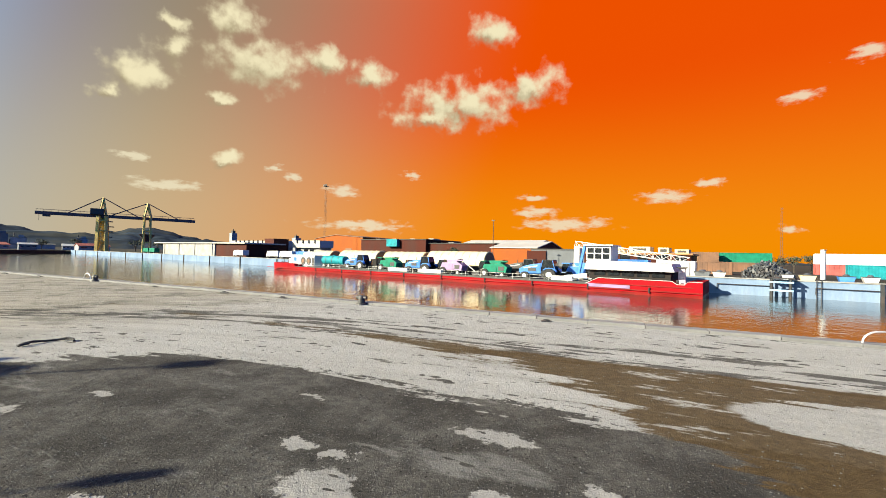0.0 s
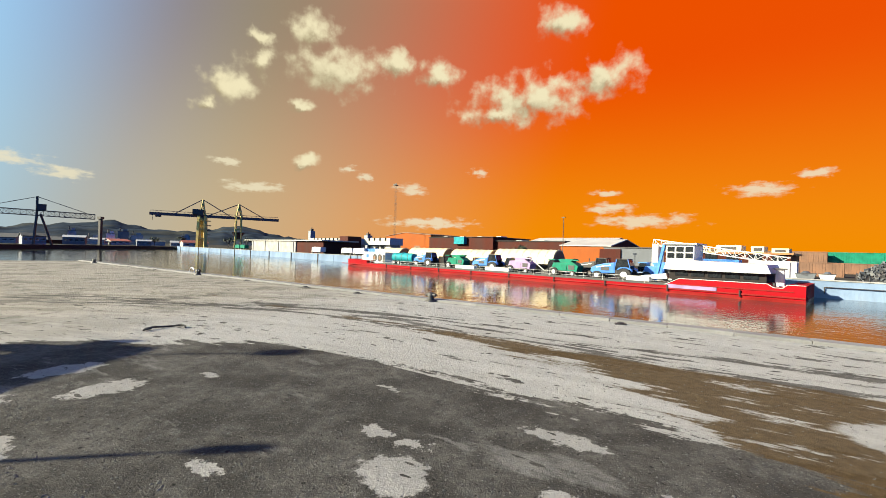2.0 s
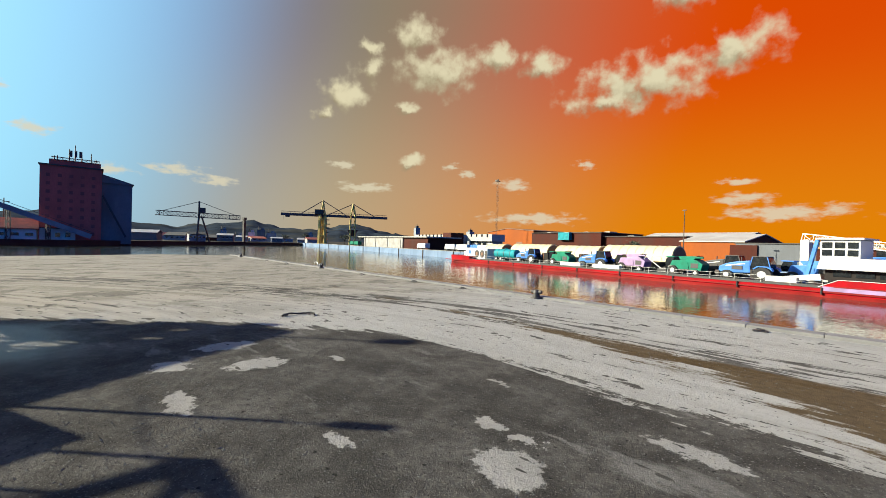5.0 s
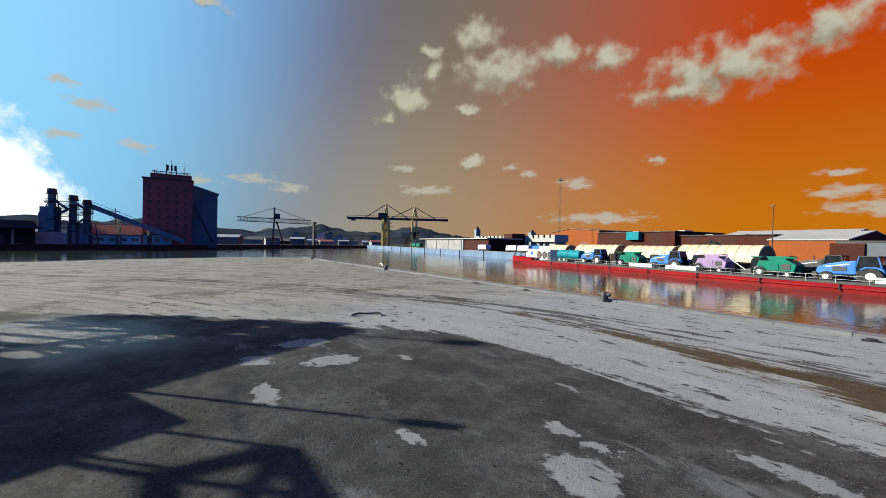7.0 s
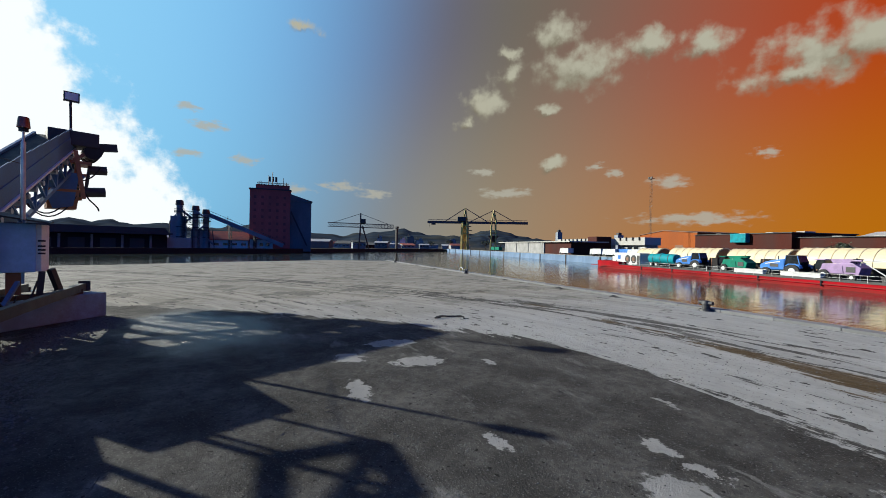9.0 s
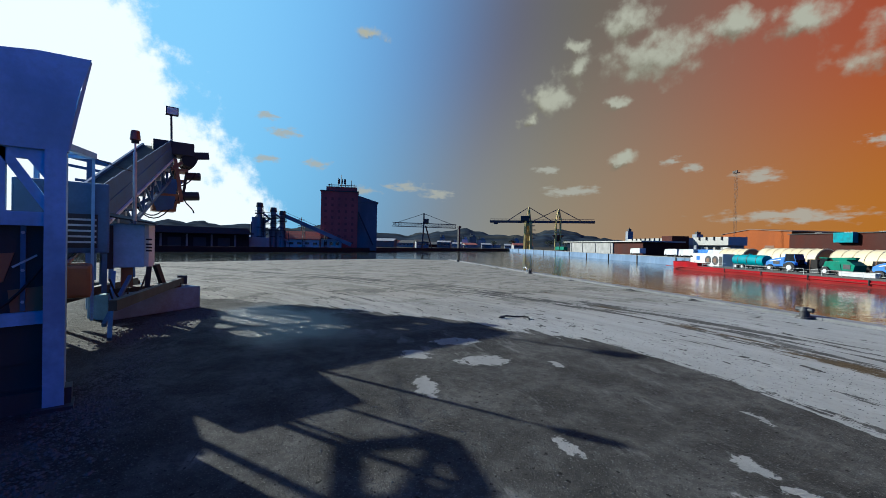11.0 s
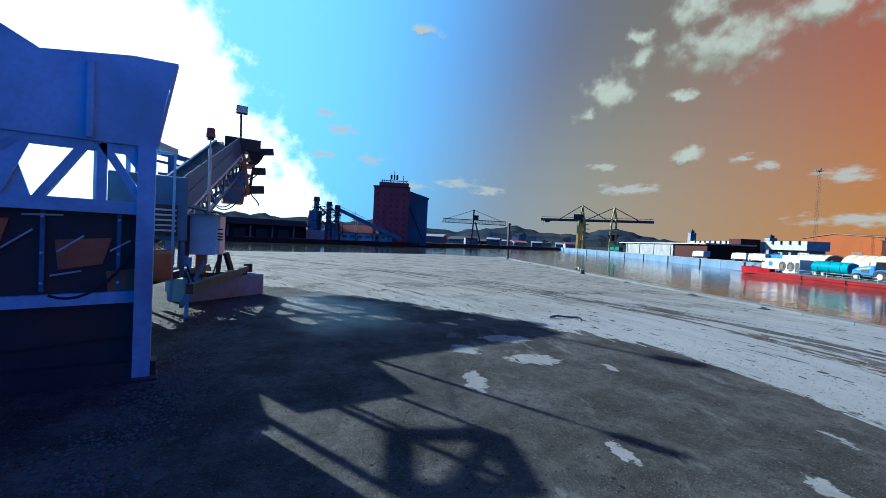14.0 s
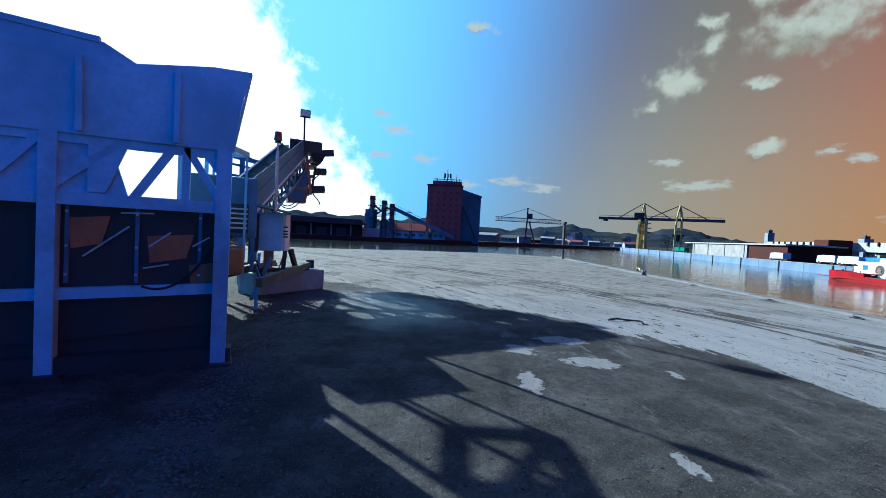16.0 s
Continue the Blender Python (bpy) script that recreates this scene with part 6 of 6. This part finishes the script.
def control_cabinet():
    c = base_thing("control_cabinet", (-16.35, 0.1, 1.1), "pale grey control cabinet with orange warning beacon", "cabinet")
    at("body", box(B(), (-16.75, 0.08, 2.3), (0.9, 0.78, 1.34)), PLANT_SKIN, c, bevel=0.03)
    at("side_case", box(B(), (-16.45, -0.42, 2.25), (0.5, 0.24, 1.3)), STEEL, c)
    door = at("door", box(B(), (-16.55, 0.58, 2.3), (0.45, 0.2, 1.3), Matrix.Rotation(radians(-25), 3, "Z")), CABINET, c, "pale grey door", bevel=0.02)
    at("roof_sheet", plate([(-15.9, -0.75, 3.2), (-17.3, -0.6, 3.35), (-17.3, 0.9, 3.05), (-15.9, 0.72, 2.98)], 0.04), STEEL, c)
    for z in (2.15, 2.25, 2.35, 2.5):
        at("label_bar", box(B(), (-16.3, 0.58, z), (0.03, 0.16, 0.05), Matrix.Rotation(radians(-25), 3, "Z")), INK, c)
    at("stand", bar(B(), (-16.75, 0.05, 1.0), (-16.75, 0.05, 1.65), 0.3), ORANGE, c)
    at("beacon_pole", rod(B(), (-15.65, 0.18, 3.05), (-15.65, 0.17, 5.06), 0.052), GALV, c)
    at("beacon_pole_top", rod(B(), (-15.65, 0.17, 5.0), (-15.65, 0.17, 5.38), 0.025), GALV, c)
    at("beacon_base", rod(B(), (-15.65, 0.17, 5.33), (-15.65, 0.17, 5.41), 0.10), RUBBER, c)
    at("beacon", rod(B(), (-15.65, 0.17, 5.41), (-15.65, 0.17, 5.70), 0.14, 0.11, 16), LENS, c, "orange beacon lens", bevel=0.03)


def blocks():
    for p, size, turn in (((-17.72, 0.70, 0.4), (3.2, 0.95, 0.8), 122), ((-19.6, 0.0, 0.4), (1.8, 0.9, 0.8), 122)):
        k = thing("concrete_block", pose(p[0], p[1], 0, 0, 0, turn), "heavy pale concrete block under the machine", "concrete block", "support blocks")
        part("block", box(B(), (0, 0, size[2] / 2), size), BLOCK, k, bevel=0.04)
        part("timber_packing", box(B(), (-0.15, 0, size[2] + 0.07), (size[0] * 0.7, size[1] * 0.6, 0.16)), BARK, k)


def pebbles():
    rng = random.Random(8)
    def scatter(count, place, lo, hi):
        vs, fs = [], []
        for _ in range(count):
            x, y = place()
            r = rng.uniform(lo, hi)
            sx, sy, sz = r * rng.uniform(0.7, 1.3), r * rng.uniform(0.7, 1.3), r * rng.uniform(0.5, 0.9)
            n = len(vs)
            vs += [(x + sx, y, 0), (x, y + sy, 0.1 * r), (x - sx, y, 0), (x, y - sy, 0.1 * r), (x + sx * rng.uniform(-0.4, 0.4), y + sy * rng.uniform(-0.4, 0.4), sz), (x, y, -0.3 * r)]
            for j in range(4):
                fs += [(n + j, n + (j + 1) % 4, n + 4), (n + (j + 1) % 4, n + j, n + 5)]
        me = bpy.data.meshes.new("pebbles")
        me.from_pydata(vs, [], fs)
        me.materials.append(GRAVEL)
        return me
    def yard():
        return rng.gauss(-4.5, 6.0), rng.uniform(1.5, 12)
    def windrow():
        t = rng.random()
        p = Vector((-4.6, -1.5)).lerp(Vector((-11.5, 0.0)), t)
        return p.x + rng.gauss(0, 0.35), p.y + rng.gauss(0, 0.30)
    def by_block():
        t = rng.random()
        p = Vector((-13.2, -0.3)).lerp(Vector((-17.2, 2.2)), t)
        return p.x + rng.gauss(0, 0.5), p.y + rng.gauss(0, 0.3)
    for name, me, label in (("pebbles", scatter(6500, yard, 0.006, 0.019), "loose pebbles scattered over the asphalt"),
                            ("gravel", scatter(2000, windrow, 0.010, 0.034), "strip of spilled gravel along the machine"),
                            ("gravel", scatter(2200, by_block, 0.012, 0.05), "spilled gravel beside the concrete block")):
        tagged(new(name, me), label, "gravel", kind="stuff")
    rope = thing("rope_piece", pose(-10.05, 10.7, 0.0, 0, 0, 30), "short piece of dark rope lying on the yard", "rope")
    part("rope", pipe(B(), [Vector((0.5 * math.cos(k * 0.45), 0.28 * math.sin(k * 0.6), 0.03 + 0.04 * math.sin(k * 0.9) ** 2)) for k in range(10)], 0.03), RUBBER, rope)


def machine():
    feed_hopper()
    platform()
    screen_unit()
    discharge_conveyor()
    control_cabinet()
    blocks()
    pebbles()


def build():
    ground()
    near_edge()
    far_quay()
    barge()
    deck_load()
    far_side()
    harbour_crane()
    opposite_bank()
    hills()
    trees()
    machine()


build()
